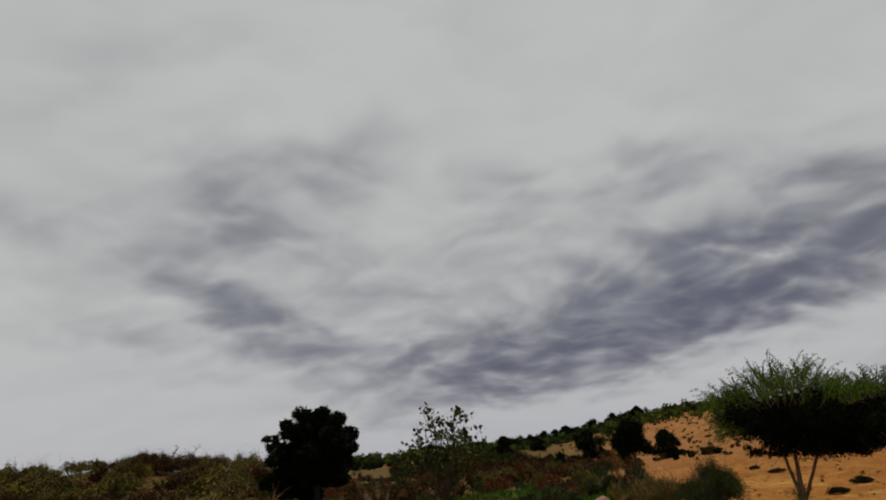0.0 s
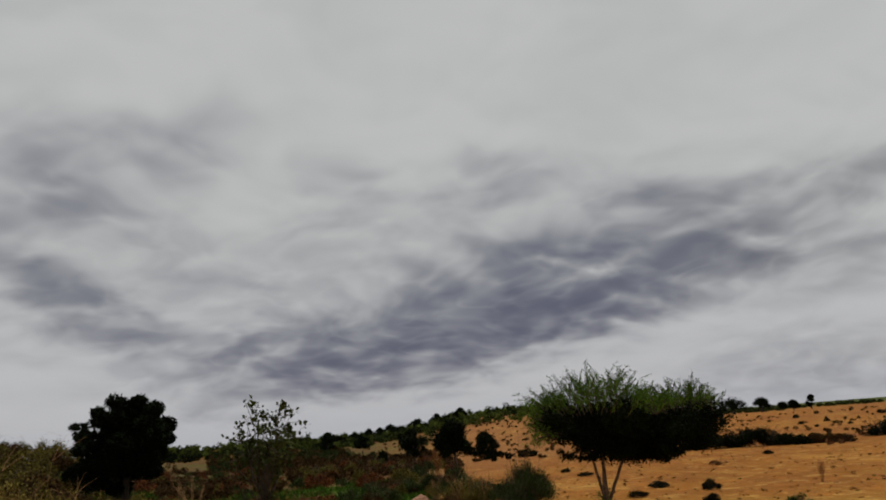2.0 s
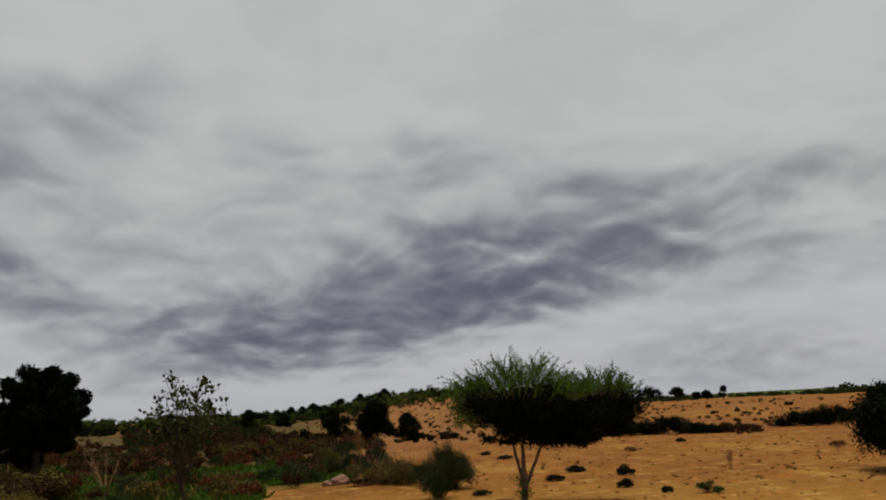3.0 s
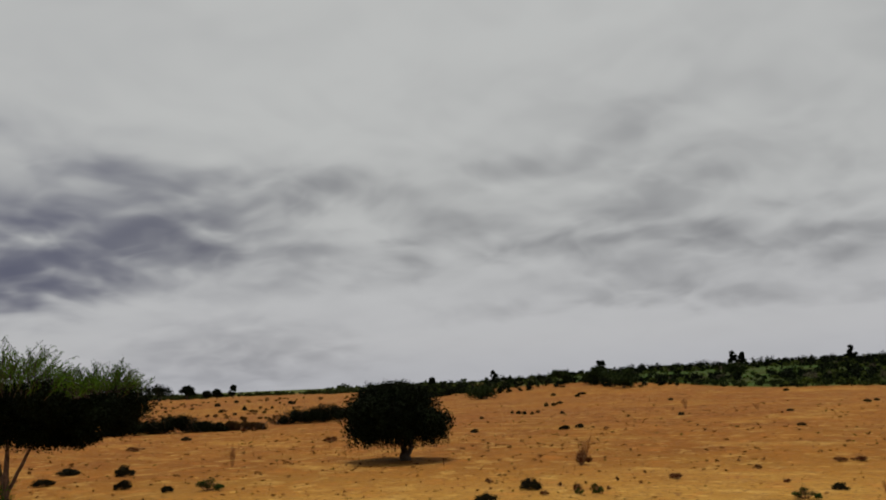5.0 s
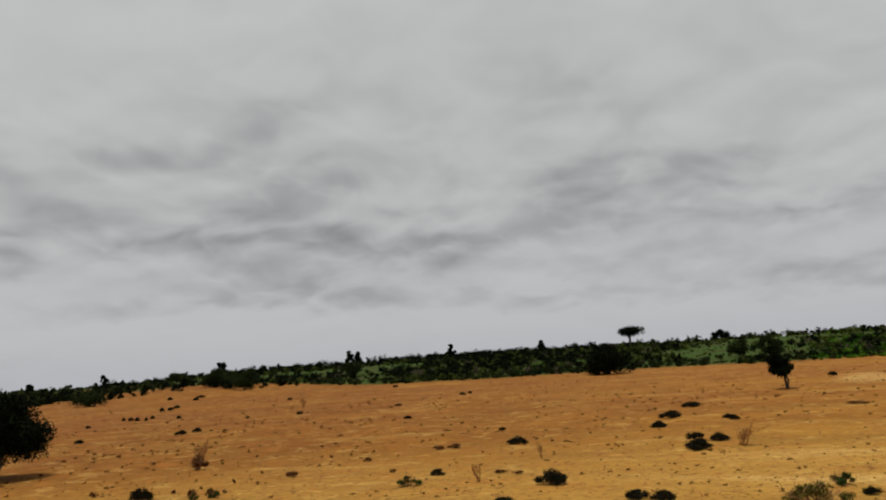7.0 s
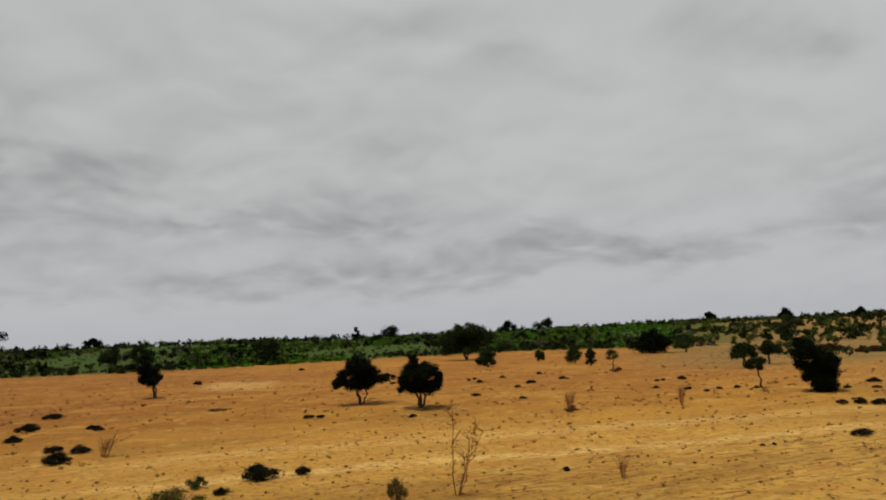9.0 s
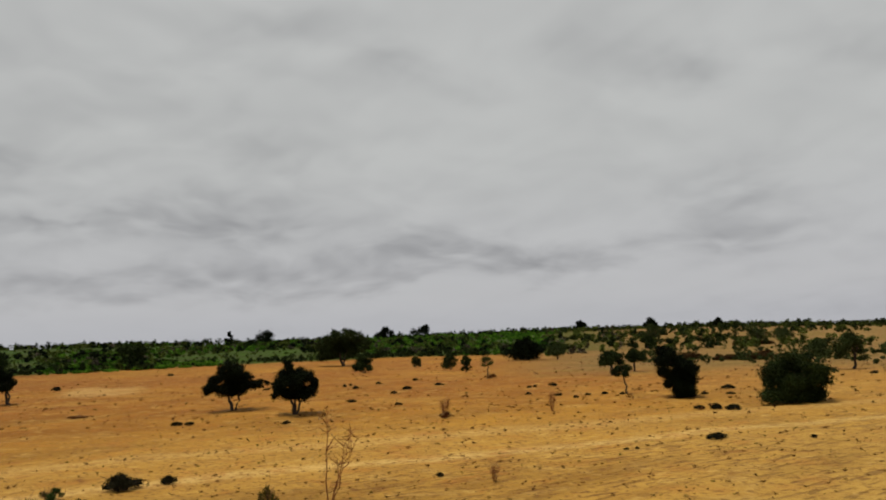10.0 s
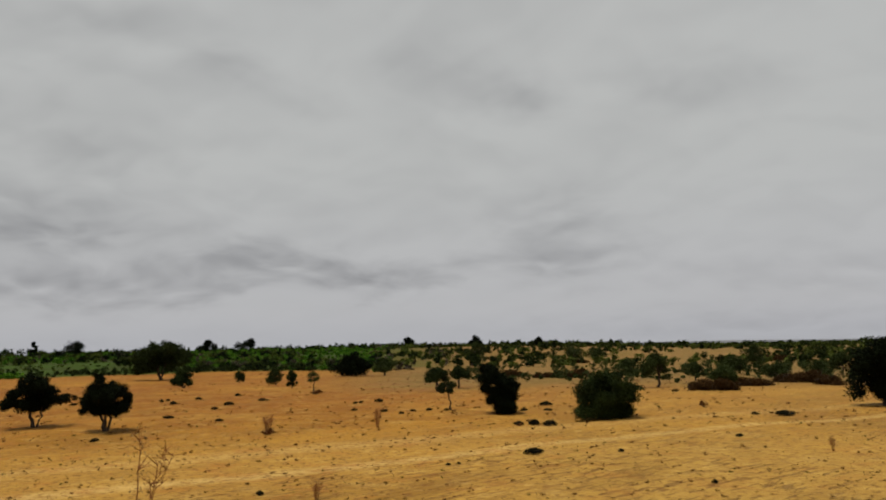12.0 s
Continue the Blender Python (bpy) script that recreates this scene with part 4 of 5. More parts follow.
SHRUBS_SOUTH = [
    (92.1, 36.1, 0.44, 0.22), (116.1, 55.9, 0.30, 0.23), (116.5, 57.0, 0.31, 0.19), (116.8, 53.9, 0.44, 0.26),
    (116.5, 41.7, 0.57, 0.14), (118.4, 57.5, 0.47, 0.20), (119.4, 47.6, 0.39, 0.19), (120.3, 51.0, 0.62, 0.24),
    (120.9, 60.1, 0.49, 0.20), (119.7, 39.0, 0.37, 0.16), (122.5, 53.7, 0.66, 0.18), (128.6, 48.2, 0.33, 0.16),
    (129.0, 48.6, 0.26, 0.17), (128.5, 42.9, 0.35, 0.15), (130.2, 49.2, 0.54, 0.27), (130.5, 41.5, 0.45, 0.17),
    (131.7, 39.4, 0.32, 0.13), (132.5, 40.9, 0.33, 0.14), (133.6, 41.4, 0.39, 0.14), (134.8, 40.7, 0.33, 0.14),
    (141.5, 43.4, 0.71, 0.24), (141.6, 39.6, 0.43, 0.13), (140.0, 39.7, 0.38, 0.14), (139.6, 32.8, 0.45, 0.20),
]
SHRUBS_FAR_SOUTH = [
    (140.6, 32.9, 0.49, 0.27), (141.7, 32.6, 0.58, 0.27), (140.6, 24.0, 0.59, 0.20), (134.8, 22.3, 0.15, 0.08),
    (135.5, 22.4, 0.12, 0.08), (112.1, 32.6, 0.27, 0.11), (110.9, 57.0, 0.47, 0.19), (122.3, 18.7, 0.18, 0.13),
    (150.0, 54.8, 0.52, 0.19), (154.8, 37.3, 0.36, 0.13), (156.6, 36.8, 0.85, 0.20), (153.8, 28.1, 0.27, 0.12),
    (112.2, 32.9, 0.31, 0.13), (146.3, 24.1, 0.20, 0.10), (152.1, 19.0, 0.16, 0.10),
]
SHRUBS_SLOPE = [
    (52.5, 77.0, 0.42, 0.31), (52.9, 76.1, 0.47, 0.36), (53.3, 74.9, 0.51, 0.36), (53.8, 74.0, 0.40, 0.30),
    (54.2, 76.7, 0.42, 0.31), (54.8, 93.7, 0.57, 0.51), (55.8, 73.1, 0.45, 0.30), (55.3, 127.9, 0.78, 0.52),
    (56.9, 121.0, 0.82, 0.49), (50.4, 69.2, 0.38, 0.24), (32.9, 147.1, 1.0, 0.70), (34.1, 161.2, 0.99, 0.66),
    (34.6, 126.4, 0.86, 0.77), (33.1, 122.9, 0.75, 0.50), (34.0, 109.0, 0.59, 0.44), (35.9, 112.1, 0.69, 0.38),
    (37.7, 140.8, 1.34, 0.77), (36.4, 128.9, 0.53, 0.44), (36.0, 92.9, 0.44, 0.32), (98.2, 72.9, 0.54, 0.40),
]
DRY_CUSHIONS = [
    (50.7, 25.7, 0.28, 0.21), (54.3, 22.5, 0.28, 0.15), (55.4, 24.3, 0.17, 0.13), (56.5, 23.1, 0.28, 0.28),
    (57.9, 22.8, 0.19, 0.15), (58.5, 23.2, 0.16, 0.13), (59.1, 25.2, 0.14, 0.17), (60.9, 27.1, 0.13, 0.13),
    (62.9, 25.3, 0.43, 0.21), (60.1, 62.9, 0.38, 0.26), (58.7, 50.1, 0.41, 0.14), (67.9, 28.3, 0.27, 0.19),
    (62.8, 25.9, 0.39, 0.14), (69.5, 24.4, 0.27, 0.13), (76.6, 22.7, 0.46, 0.12), (77.8, 22.3, 0.36, 0.10),
    (99.3, 42.2, 1.03, 0.18), (32.6, 73.1, 0.70, 0.50), (35.7, 72.0, 0.73, 0.54), (35.2, 66.5, 0.59, 0.41),
    (34.5, 65.7, 0.89, 0.45), (36.5, 78.3, 0.74, 0.37), (34.9, 109.5, 0.67, 0.37), (35.3, 109.5, 0.67, 0.37),
    (32.8, 104.8, 0.85, 0.50), (32.3, 106.9, 0.87, 0.44), (33.4, 124.9, 0.76, 0.51), (36.7, 111.7, 0.61, 0.38),
]
RED_SHRUBS = [
    (27.9, 50.6, 1.17, 0.34), (40.2, 47.6, 0.91, 0.45), (56.9, 30.8, 0.80, 0.62), (72.6, 30.5, 0.58, 0.19),
    (73.8, 30.7, 0.71, 0.21), (122.8, 31.9, 0.57, 0.35), (151.7, 41.0, 0.45, 0.39), (126.0, 59.8, 0.98, 0.41),
]
GREEN_SHRUBS = [
    (32.4, 27.7, 0.95, 0.42), (70.5, 21.3, 0.67, 0.29), (97.8, 19.2, 0.61, 0.29), (56.6, 22.5, 0.28, 0.22),
    (57.9, 22.5, 0.31, 0.22),
]
DRY_WEEDS = [
    (33.8, 35.7, 0.39, 0.78), (57.0, 31.9, 0.52, 0.87), (79.5, 25.8, 0.18, 0.46), (75.2, 21.2, 0.23, 0.44),
    (92.3, 26.8, 0.29, 0.48), (63.8, 74.2, 0.6, 0.85), (122.8, 32.8, 0.63, 0.67), (130.1, 33.2, 0.41, 0.77),
    (92.5, 26.6, 0.36, 0.62), (68.2, 70.8, 0.45, 0.5), (126.0, 17.8, 0.29, 0.37),
    (159.2, 25.1, 0.24, 0.41),
]
HILL_TREES = [
    (8.17, 90.0, 3.43, 3.55), (2.44, 146.5, 3.58, 4.0), (4.83, 138.0, 2.9, 3.1), (3.2, 190.0, 1.9, 2.3),
]
HILL_CREST = [
    (6.89, 200.0, 4.35, 3.0), (8.6, 200.0, 5.0, 3.0), (9.9, 198.4, 3.3, 3.1), (11.55, 193.0, 3.7, 3.3),
    (5.35, 200.0, 3.5, 2.9), (4.34, 200.0, 3.2, 2.4), (6.1, 200.0, 3.3, 2.6), (7.5, 200.0, 2.8, 2.4), (10.67, 196.1, 2.7, 2.1),
]
HILL_SHRUBS = [
    (5.93, 93.3, 1.75, 1.5), (7.05, 90.0, 1.6, 1.2), (7.8, 87.5, 1.7, 1.3), (14.08, 87.5, 0.8, 0.6),
    (14.48, 77.7, 0.75, 0.63), (15.63, 80.8, 2.3, 0.78), (6.41, 88.2, 1.3, 0.85), (13.38, 76.1, 1.3, 0.72),
    (10.04, 139.1, 2.5, 1.3), (23.7, 119.4, 1.30, 0.49),
]
FAR_TREES = [
    (29.3, 190.0, 6.46, 3.82), (31.0, 200.0, 4.35, 3.35), (32.9, 200.0, 2.72, 2.30), (33.9, 200.0, 2.18, 3.17),
    (32.2, 200.0, 2.18, 2.09),
]
BELT_TREES = [
    (102.3, 125.3, 5.46, 4.00), (92.9, 139.0, 5.67, 2.90), (94.9, 132.5, 4.51, 3.59), 
    (60.2, 149.4, 4.67, 2.80), (58.5, 164.4, 5.59, 2.68), (59.9, 140.1, 4.38, 2.78), (58.0, 153.6, 5.22, 3.32),
    (50.7, 129.4, 6.16, 2.27), (67.0, 151.2, 5.14, 2.88), (55.7, 163.8, 4.90, 2.88),
    (136.6, 120.9, 2.7, 2.2), 
]
SKYLINE_TREES = [
    (111.0, 205.0, 6.6, 3.5), (108.5, 205.0, 2.12, 3.10), (118.8, 205.0, 5.2, 3.4), (121.5, 205.0, 6.2, 3.8),
    (132.2, 205.0, 3.4, 2.7), (136.8, 205.0, 4.0, 2.8), (141.1, 205.0, 3.0, 2.4),
    (80.1, 205.0, 2.56, 3.17), (73.9, 205.0, 2.30, 3.65), (67.5, 205.0, 2.30, 3.45), (91.8, 205.0, 4.27, 2.87),
    (58.6, 205.0, 2.30, 3.30), (51.4, 205.0, 2.30, 3.28), (58.4, 205.0, 2.30, 3.49), (73.8, 205.0, 2.30, 3.81),
    (47.1, 205.0, 2.30, 2.95), (67.0, 205.0, 2.56, 3.75),
]
SOUTH_TREES = [
    (148.9, 60.8, 2.57, 2.57), (146.9, 72.8, 2.97, 1.98), (153.0, 60.1, 2.45, 1.50),
    (155.1, 103.0, 2.52, 2.92), (151.3, 71.0, 1.45, 1.50), (136.8, 139.6, 3.42, 3.24), (143.3, 135.7, 4.06, 2.45),
    (156.4, 69.9, 2.86, 1.50), (158.7, 73.6, 2.00, 1.50), (160.0, 83.0, 2.26, 2.03), (145.1, 122.8, 3.34, 2.37),
    (130.6, 98.6, 3.09, 2.01), (153.7, 82.7, 2.59, 1.91),
]
BRUSH_HEAPS = [
    (139.2, 85.7, 2.57, 0.70), (141.7, 80.7, 2.20, 0.44), (143.8, 80.7, 2.42, 0.99), (152.3, 55.9, 2.66, 0.68),
    (154.7, 61.3, 2.50, 0.58), (157.7, 65.8, 3.14, 0.99), (156.2, 128.9, 5.26, 0.88), (143.2, 123.8, 5.05, 0.67),
    (159.3, 62.5, 1.70, 0.68),
]
SMALL_TREES = [
    (121.0, 89.6, 1.15, 1.5), (123.3, 79.5, 1.9, 1.5), (124.4, 71.6, 0.95, 1.5),
]

def rows_of_trees(rows, name, label, low, seed, leaf_mat, count, leaf, group, stems=2, lobes_n=14, taper=0.4, category="tree"):
    for i, (az, r, w, h) in enumerate(rows):
        vary = np.random.RandomState(seed * 3 + i)
        plain_tree(name, label, az, r, w * vary.uniform(0.95, 1.1), h, low * vary.uniform(0.7, 1.05), seed + i, leaf_mat, count, leaf, stems,
                   max(6, int(lobes_n * vary.uniform(0.6, 1.4))), vary.normal(0, 0.08) * w, 0.85, group, taper * vary.uniform(0.7, 1.35), category, 3)


rows_of_trees(HILL_TREES, "hill_tree", "dark scrub tree on the sandy hillside", 0.24, 100, LEAF_SHADED, 5200, 0.17, "trees on the hillside", 1, 34, 0.5)
rows_of_trees(HILL_CREST, "crest_tree", "dark rounded thorn tree on the hill's crest", 0.05, 115, LEAF_SHADED, 2600, 0.24, "trees on the hill's crest", 2, 24, 0.35)
rows_of_trees(HILL_SHRUBS, "hill_shrub", "low dark shrub on the sandy hillside", 0.02, 130, LEAF_SHADED, 2400, 0.11, "shrubs on the hillside", 2, 9, 0.3, "shrub")
rows_of_trees(FAR_TREES, "far_tree", "dark rounded tree on the far rise", 0.25, 150, LEAF_SHADED, 1500, 0.28, "trees on the far rise")
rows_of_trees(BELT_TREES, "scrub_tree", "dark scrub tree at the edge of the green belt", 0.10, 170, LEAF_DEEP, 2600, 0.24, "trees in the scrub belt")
rows_of_trees(SKYLINE_TREES, "skyline_tree", "dark tree rising above the scrub on the skyline", 0.14, 200, LEAF_SHADED, 2200, 0.24, "trees on the skyline")
rows_of_trees(SOUTH_TREES, "scrub_tree", "dark olive thorn tree among sand patches", 0.22, 230, LEAF_MID, 6000, 0.09, "thorn trees on the plain", 2, 20, 0.3)
rows_of_trees(SMALL_TREES, "thorn_shrub", "upright thorn shrub on the sand", 0.06, 260, LEAF_DEEP, 6500, 0.06, "thorn shrubs by the field", 2, 34, 0.45, "shrub")


# ---- bushes, hedges, shrubs ----
def brush_model(name, seed, leaf_mat, twig_mat, w, h, count, leaf, label, category, spread=0.5, slim=0.4, lobes_n=14, twigs=26, group="", sink=0.03):
    """A bush of unit place at the origin: fanned stems and leaf clumps."""
    ob = new(name)
    tagged(ob, label, category, group)
    rs = np.random.RandomState(seed)
    g, lv = Growth(seed), Growth(seed + 1, True)
    for i in range(twigs):
        a, u = rs.uniform(0, 2 * math.pi), rs.uniform(0, 1) ** 0.6
        tip = np.array((w / 2 * u * math.cos(a), w / 2 * u * math.sin(a), h * (1.02 - 0.55 * u * u) * rs.uniform(0.7, 1.05)))
        pts = g.branch((tip[0] * 0.15, tip[1] * 0.15, -sink), tip, 0.010 + 0.006 * h, 0.003, 0.14, 4, 4)
        for j in range(2):
            p = pts[rs.randint(2, 5)]
            g.branch(p, p + rs.normal(0, 0.13 * h + 0.02, 3) + (0, 0, 0.1 * h), 0.006, 0.002, 0.1, 2, 3)
    for i in range(lobes_n):
        a, u = rs.uniform(0, 2 * math.pi), rs.uniform(0, 1) ** 0.55
        c = (w * 0.40 * u * math.cos(a), w * 0.40 * u * math.sin(a), h * (0.09 + (0.66 - 0.42 * u * u) * rs.uniform(0.3, 1.0)))
        lv.clump(c, w * rs.uniform(0.10, 0.2), count // lobes_n, leaf, slim, spread, 0.0, min(1.0, 1.3 * h / w))
    tagged(part("twiggy_base", g, twig_mat, ob), kind="stuff")
    part("foliage", lv, leaf_mat, ob)
    return ob


def strew(models, rows, rs, base_w=1.0, base_h=1.0, used=None):
    """Sets copies of the models at rows of heading, distance, width, height. The models themselves take the first places."""
    used = set() if used is None else used
    for i, (az, r, w, h) in enumerate(rows):
        k = rs.randint(len(models)) if i >= len(models) else i
        m = (Matrix.Translation(spot(az, r)) @ Matrix.Rotation(rs.uniform(0, 6.28), 4, "Z")
             @ Matrix.Diagonal((w / base_w, w / base_w, h / base_h, 1)))
        if k not in used:
            used.add(k)
            models[k].matrix_basis = m
        else:
            copy_thing_at(models[k], m)
    return used


def copy_thing_at(ob, m):
    loc, rot, size = m.decompose()
    twin = copy_thing(ob, Matrix.Translation(loc) @ rot.to_matrix().to_4x4())
    twin.scale = size
    return twin


rs = np.random.RandomState(77)
mats = [brush_model("low_shrub", 300 + i, LEAF_MAT, BARK, 1.0, 0.4, 4200, 0.045, "low dark matted shrub on open sand", "shrub", 0.6, 0.6, 34, 8, "low shrubs on the sand") for i in range(5)]
strew(mats, [(a, r, w, max(h * 1.05, 0.3 * w)) for a, r, w, h in SHRUBS_NORTH + SHRUBS_EAST + SHRUBS_SOUTH + SHRUBS_FAR_SOUTH + SHRUBS_SLOPE], rs, 1.0, 0.4)
rust = [brush_model("dry_shrub", 320 + i, LEAF_RUST, TWIG, 1.0, 0.5, 1800, 0.05, "rust brown half-dead shrub on open sand", "shrub", 0.6, 0.4, 10, 30, "rusty shrubs on the sand") for i in range(2)]
strew(rust, RED_SHRUBS + DRY_CUSHIONS, rs, 1.0, 0.5)
green = [brush_model("leafy_shrub", 330 + i, LEAF_LEAFY, TWIG, 1.0, 0.5, 1600, 0.06, "low dark green leafy shrub on sand", "shrub", 0.7, 0.5, 10, 18, "green shrubs on the sand") for i in range(2)]
strew(green, GREEN_SHRUBS, rs, 1.0, 0.5)
grey = [brush_model("grey_shrub", 340 + i, LEAF_OLIVE, TWIG, 1.0, 0.6, 2600, 0.05, "wispy grey-olive dry shrub on sand", "shrub", 0.8, 0.4, 16, 26, "wispy dry shrubs") for i in range(2)]
strew(grey, [(96.4, 16.8, 1.3, 0.5), (110.85, 16.1, 0.45, 0.55), (57.6, 22.8, 0.3, 0.28)], rs, 1.0, 0.6)


def weed(name, seed, w, h, stalks, label, thick=1.0, stalk_mat=DRY_STALK):
    ob = new(name)
    tagged(ob, label, "dry plant", "dry weeds on the sand")
    rs = np.random.RandomState(seed)
    for i in range(stalks):
        g = Growth(seed * 7 + i)
        x, y = rs.uniform(-0.32, 0.32) * w, rs.uniform(-0.2, 0.2) * w
        tip = (x * 1.5 + rs.normal(0.45 * w, 0.2 * w), y * 1.5 + rs.normal(0, 0.1 * w), h * rs.uniform(0.6, 1.0))
        pts = g.branch((x * 0.5, y * 0.5, -0.03), tip, (0.0075 * h + 0.003) * thick, 0.005 * thick, 0.06, 8, 5)
        for j in range(16):
            p = pts[rs.randint(4, 9)]
            g.branch(p, p + np.array((rs.normal(0, 0.10), rs.normal(0, 0.08), rs.uniform(0.02, 0.16))) * h, (0.0035 * h + 0.001) * thick, 0.003 * thick, 0.15, 3, 3)
        part("stalk", g, stalk_mat, ob)
    g = Growth(seed + 3)
    for i in range(int(26 * stalks)):
        z = h * rs.uniform(0.35, 1.0)
        g.leaves([(rs.normal(0, 0.22) * w, rs.normal(0, 0.15) * w, z)], 0.028 * h + 0.01, 0.4, 0.5)
    tagged(part("dead_foliage", g, STRAW, ob), kind="stuff")
    return ob


tall = weed("tall_dry_weed", 51, 0.62, 1.72, 4, "tall dry brown weed with bare forked stalks")
tall.matrix_basis = Matrix.Translation(spot(114.9, 16.3)) @ Matrix.Rotation(radians(-115), 4, "Z")
weeds = [weed("dry_weed", 60 + i, 0.6, 1.0, 9, "small dry brown weed standing on sand", 1.5) for i in range(3)]
bare = weed("bare_bush", 71, 2.2, 1.8, 9, "bare pale grey thorn bush at the grass edge", 1.1, TWIG)
bare.matrix_basis = Matrix.Translation(spot(-6.2, 44.0)) @ Matrix.Rotation(2.0, 4, "Z")
bare = weed("bare_bush", 72, 2.2, 1.75, 9, "leafless dark thorn bush on the bank's crest", 2.2, BARK)
bare.matrix_basis = Matrix.Translation(spot(-19.7, 58.0, 0.25)) @ Matrix.Rotation(1.0, 4, "Z")
strew(weeds, DRY_WEEDS + [(9.85, 57.5, 0.8, 1.9)], rs, 0.6, 1.0)


def hedge(az0, az1, r, h, seed):
    """A low fence of cut thorn branches piled in a row."""
    ob = root("thorn_hedge", (az0 + az1) / 2, r, "low dark fence of piled thorn branches on sand", "hedge", "thorn fences")
    w = radians(az1 - az0) * r
    rs = np.random.RandomState(seed)
    g, lv = Growth(seed), Growth(seed + 1, True)
    for i in range(int(w * 10)):
        x = rs.uniform(-w / 2, w / 2)
        g.branch((x, rs.normal(0, 0.4), -0.05), (x + rs.normal(0, 0.6), rs.normal(0, 0.5), h * rs.uniform(0.5, 1.05)), 0.02, 0.006, 0.15, 4, 4)
    for i in range(int(w * 13)):
        x = rs.uniform(-w / 2, w / 2)
        k = (0.82 + 0.18 * math.sin(x * 1.3 + seed)) * min(1.0, 0.35 + 1.6 * (1 - abs(2 * x / w)))
        lv.clump((x, rs.normal(0, 0.35), h * rs.uniform(0.15, 0.72) * k), 0.32 + 0.12 * h, 260, 0.12, 0.5, 0.6)
    tagged(part("branch_pile", g, BARK, ob), kind="stuff")
    part("brushwood", lv, LEAF_SHADED if seed % 2 else LEAF_BROWN, ob)
    return ob


hedge(26.0, 32.0, 71.0, 1.75, 401), hedge(33.2, 35.9, 70.0, 0.75, 406), hedge(31.6, 33.4, 70.0, 1.0, 405), hedge(36.8, 42.8, 76.0, 1.85, 403)
for i, (az, r, w, h) in enumerate(BRUSH_HEAPS):
    half = math.degrees(w / r) / 2
    hedge(az - half, az + half, r, h, 410 + 2 * i)

# bushes of the overgrown bank and the ground in front of it
bank = [brush_model("bank_bush", 500 + i, m, BARK, 3.0, 2.2, 1900, 0.15, lab, "bush", 0.6, 0.5, 22, 9, "bushes on the bank")
        for i, (m, lab) in enumerate([(LEAF_OLIVE, "olive yellow bush on the overgrown bank"), (LEAF_BROWN, "brown bush on the overgrown bank"),
                                      (LEAF_OLIVE, "dull olive bush on the overgrown bank"), (LEAF_BROWN, "dark brown thorny bush on the bank")])]
spread = []
for i in range(210):
    az = rs.uniform(-40, -9.5)
    spread.append((az, rs.uniform(30, 64), rs.uniform(1.6, 3.4), rs.uniform(1.0, 1.75)))
strew(bank, spread, rs, 3.0, 2.2)
front = [brush_model("brown_bush", 520 + i, m, BARK_RED, 2.0, 1.3, 1700, 0.11, lab, "bush", 0.65, 0.55, 18, 8, "bushes on the grass")
         for i, (m, lab) in enumerate([(LEAF_BROWN, "brown dry bush on rough grass"), (LEAF_RUST, "rusty brown bush on rough grass"),
                                       (LEAF_OLIVE, "olive bush on rough grass"), (LEAF_MID, "dark green bush on rough grass")])]
spread = []
for i in range(200):
    az = rs.uniform(-10, 11)
    r = 33 + 60 * rs.uniform(0, 1) ** 0.8
    spread.append((az, r, rs.uniform(0.9, 2.2), rs.uniform(0.55, 1.4) * (0.7 if r < 48 else 1.0)))
strew(front, spread, rs, 2.0, 1.3)
near = [brush_model("wispy_bush", 540 + i, LEAF_MID if i else LEAF_DEEP, BARK, 2.4, 1.5, 10000, 0.08, "wispy dark olive bush at the edge of the sand", "bush", 0.75, 0.3, 26, 40, "bushes at the edge of the sand", 0.05) for i in range(2)]
strew(near, [(9.3, 42.7, 1.6, 1.35), (11.0, 37.0, 2.1, 1.35), (12.2, 36.2, 1.7, 1.15), (13.1, 35.2, 2.0, 1.1), (14.4, 33.6, 1.7, 1.15), (15.8, 31.6, 2.1, 1.65), (15.05, 28.6, 1.4, 1.2), (15.3, 31.4, 1.6, 2.05), (17.8, 28.9, 0.8, 0.25), (7.6, 43.0, 1.5, 1.0), (-5.4, 25.5, 1.5, 1.5)], rs, 2.4, 1.5)
feather = [brush_model("feathery_bush", 548 + i, LEAF_OLIVE, TWIG, 2.0, 1.5, 5200, 0.07, "feathery olive bush at the edge of the sand", "bush", 0.8, 0.22, 22, 34, "bushes at the edge of the sand", 0.05) for i in range(2)]
strew(feather, [(14.9, 33.2, 1.1, 1.75), (11.5, 35.6, 2.3, 1.25), (9.5, 39.0, 1.2, 1.0), (12.9, 34.6, 1.5, 1.05)], rs, 2.0, 1.5)
strew([brush_model("faded_bush", 545 + i, LEAF_FADED, TWIG, 2.4, 2.2, 7000, 0.07, "faded olive yellow bush beside the camera's rise", "bush", 0.7, 0.4, 30, 14, "faded bushes near the rise") for i in range(2)],
      [(-15.2, 22.5, 2.6, 3.15), (-16.9, 21.5, 2.4, 3.0), (-14.0, 22.0, 1.6, 2.5), (-13.3, 24.0, 2.2, 2.25), (-17.8, 23.0, 2.8, 3.0), (-11.9, 22.0, 1.4, 1.7), (-22.5, 24.0, 2.8, 3.1), (-27.0, 25.0, 3.0, 3.2), (-9.2, 25.0, 1.3, 1.2), (-12.7, 23.5, 1.8, 2.2), (-10.7, 26.0, 1.7, 1.7), (-19.5, 22.0, 2.4, 2.9)], rs, 2.4, 2.2)


STONE = barky("stone", (0.13, 0.06, 0.035), (0.33, 0.18, 0.11))


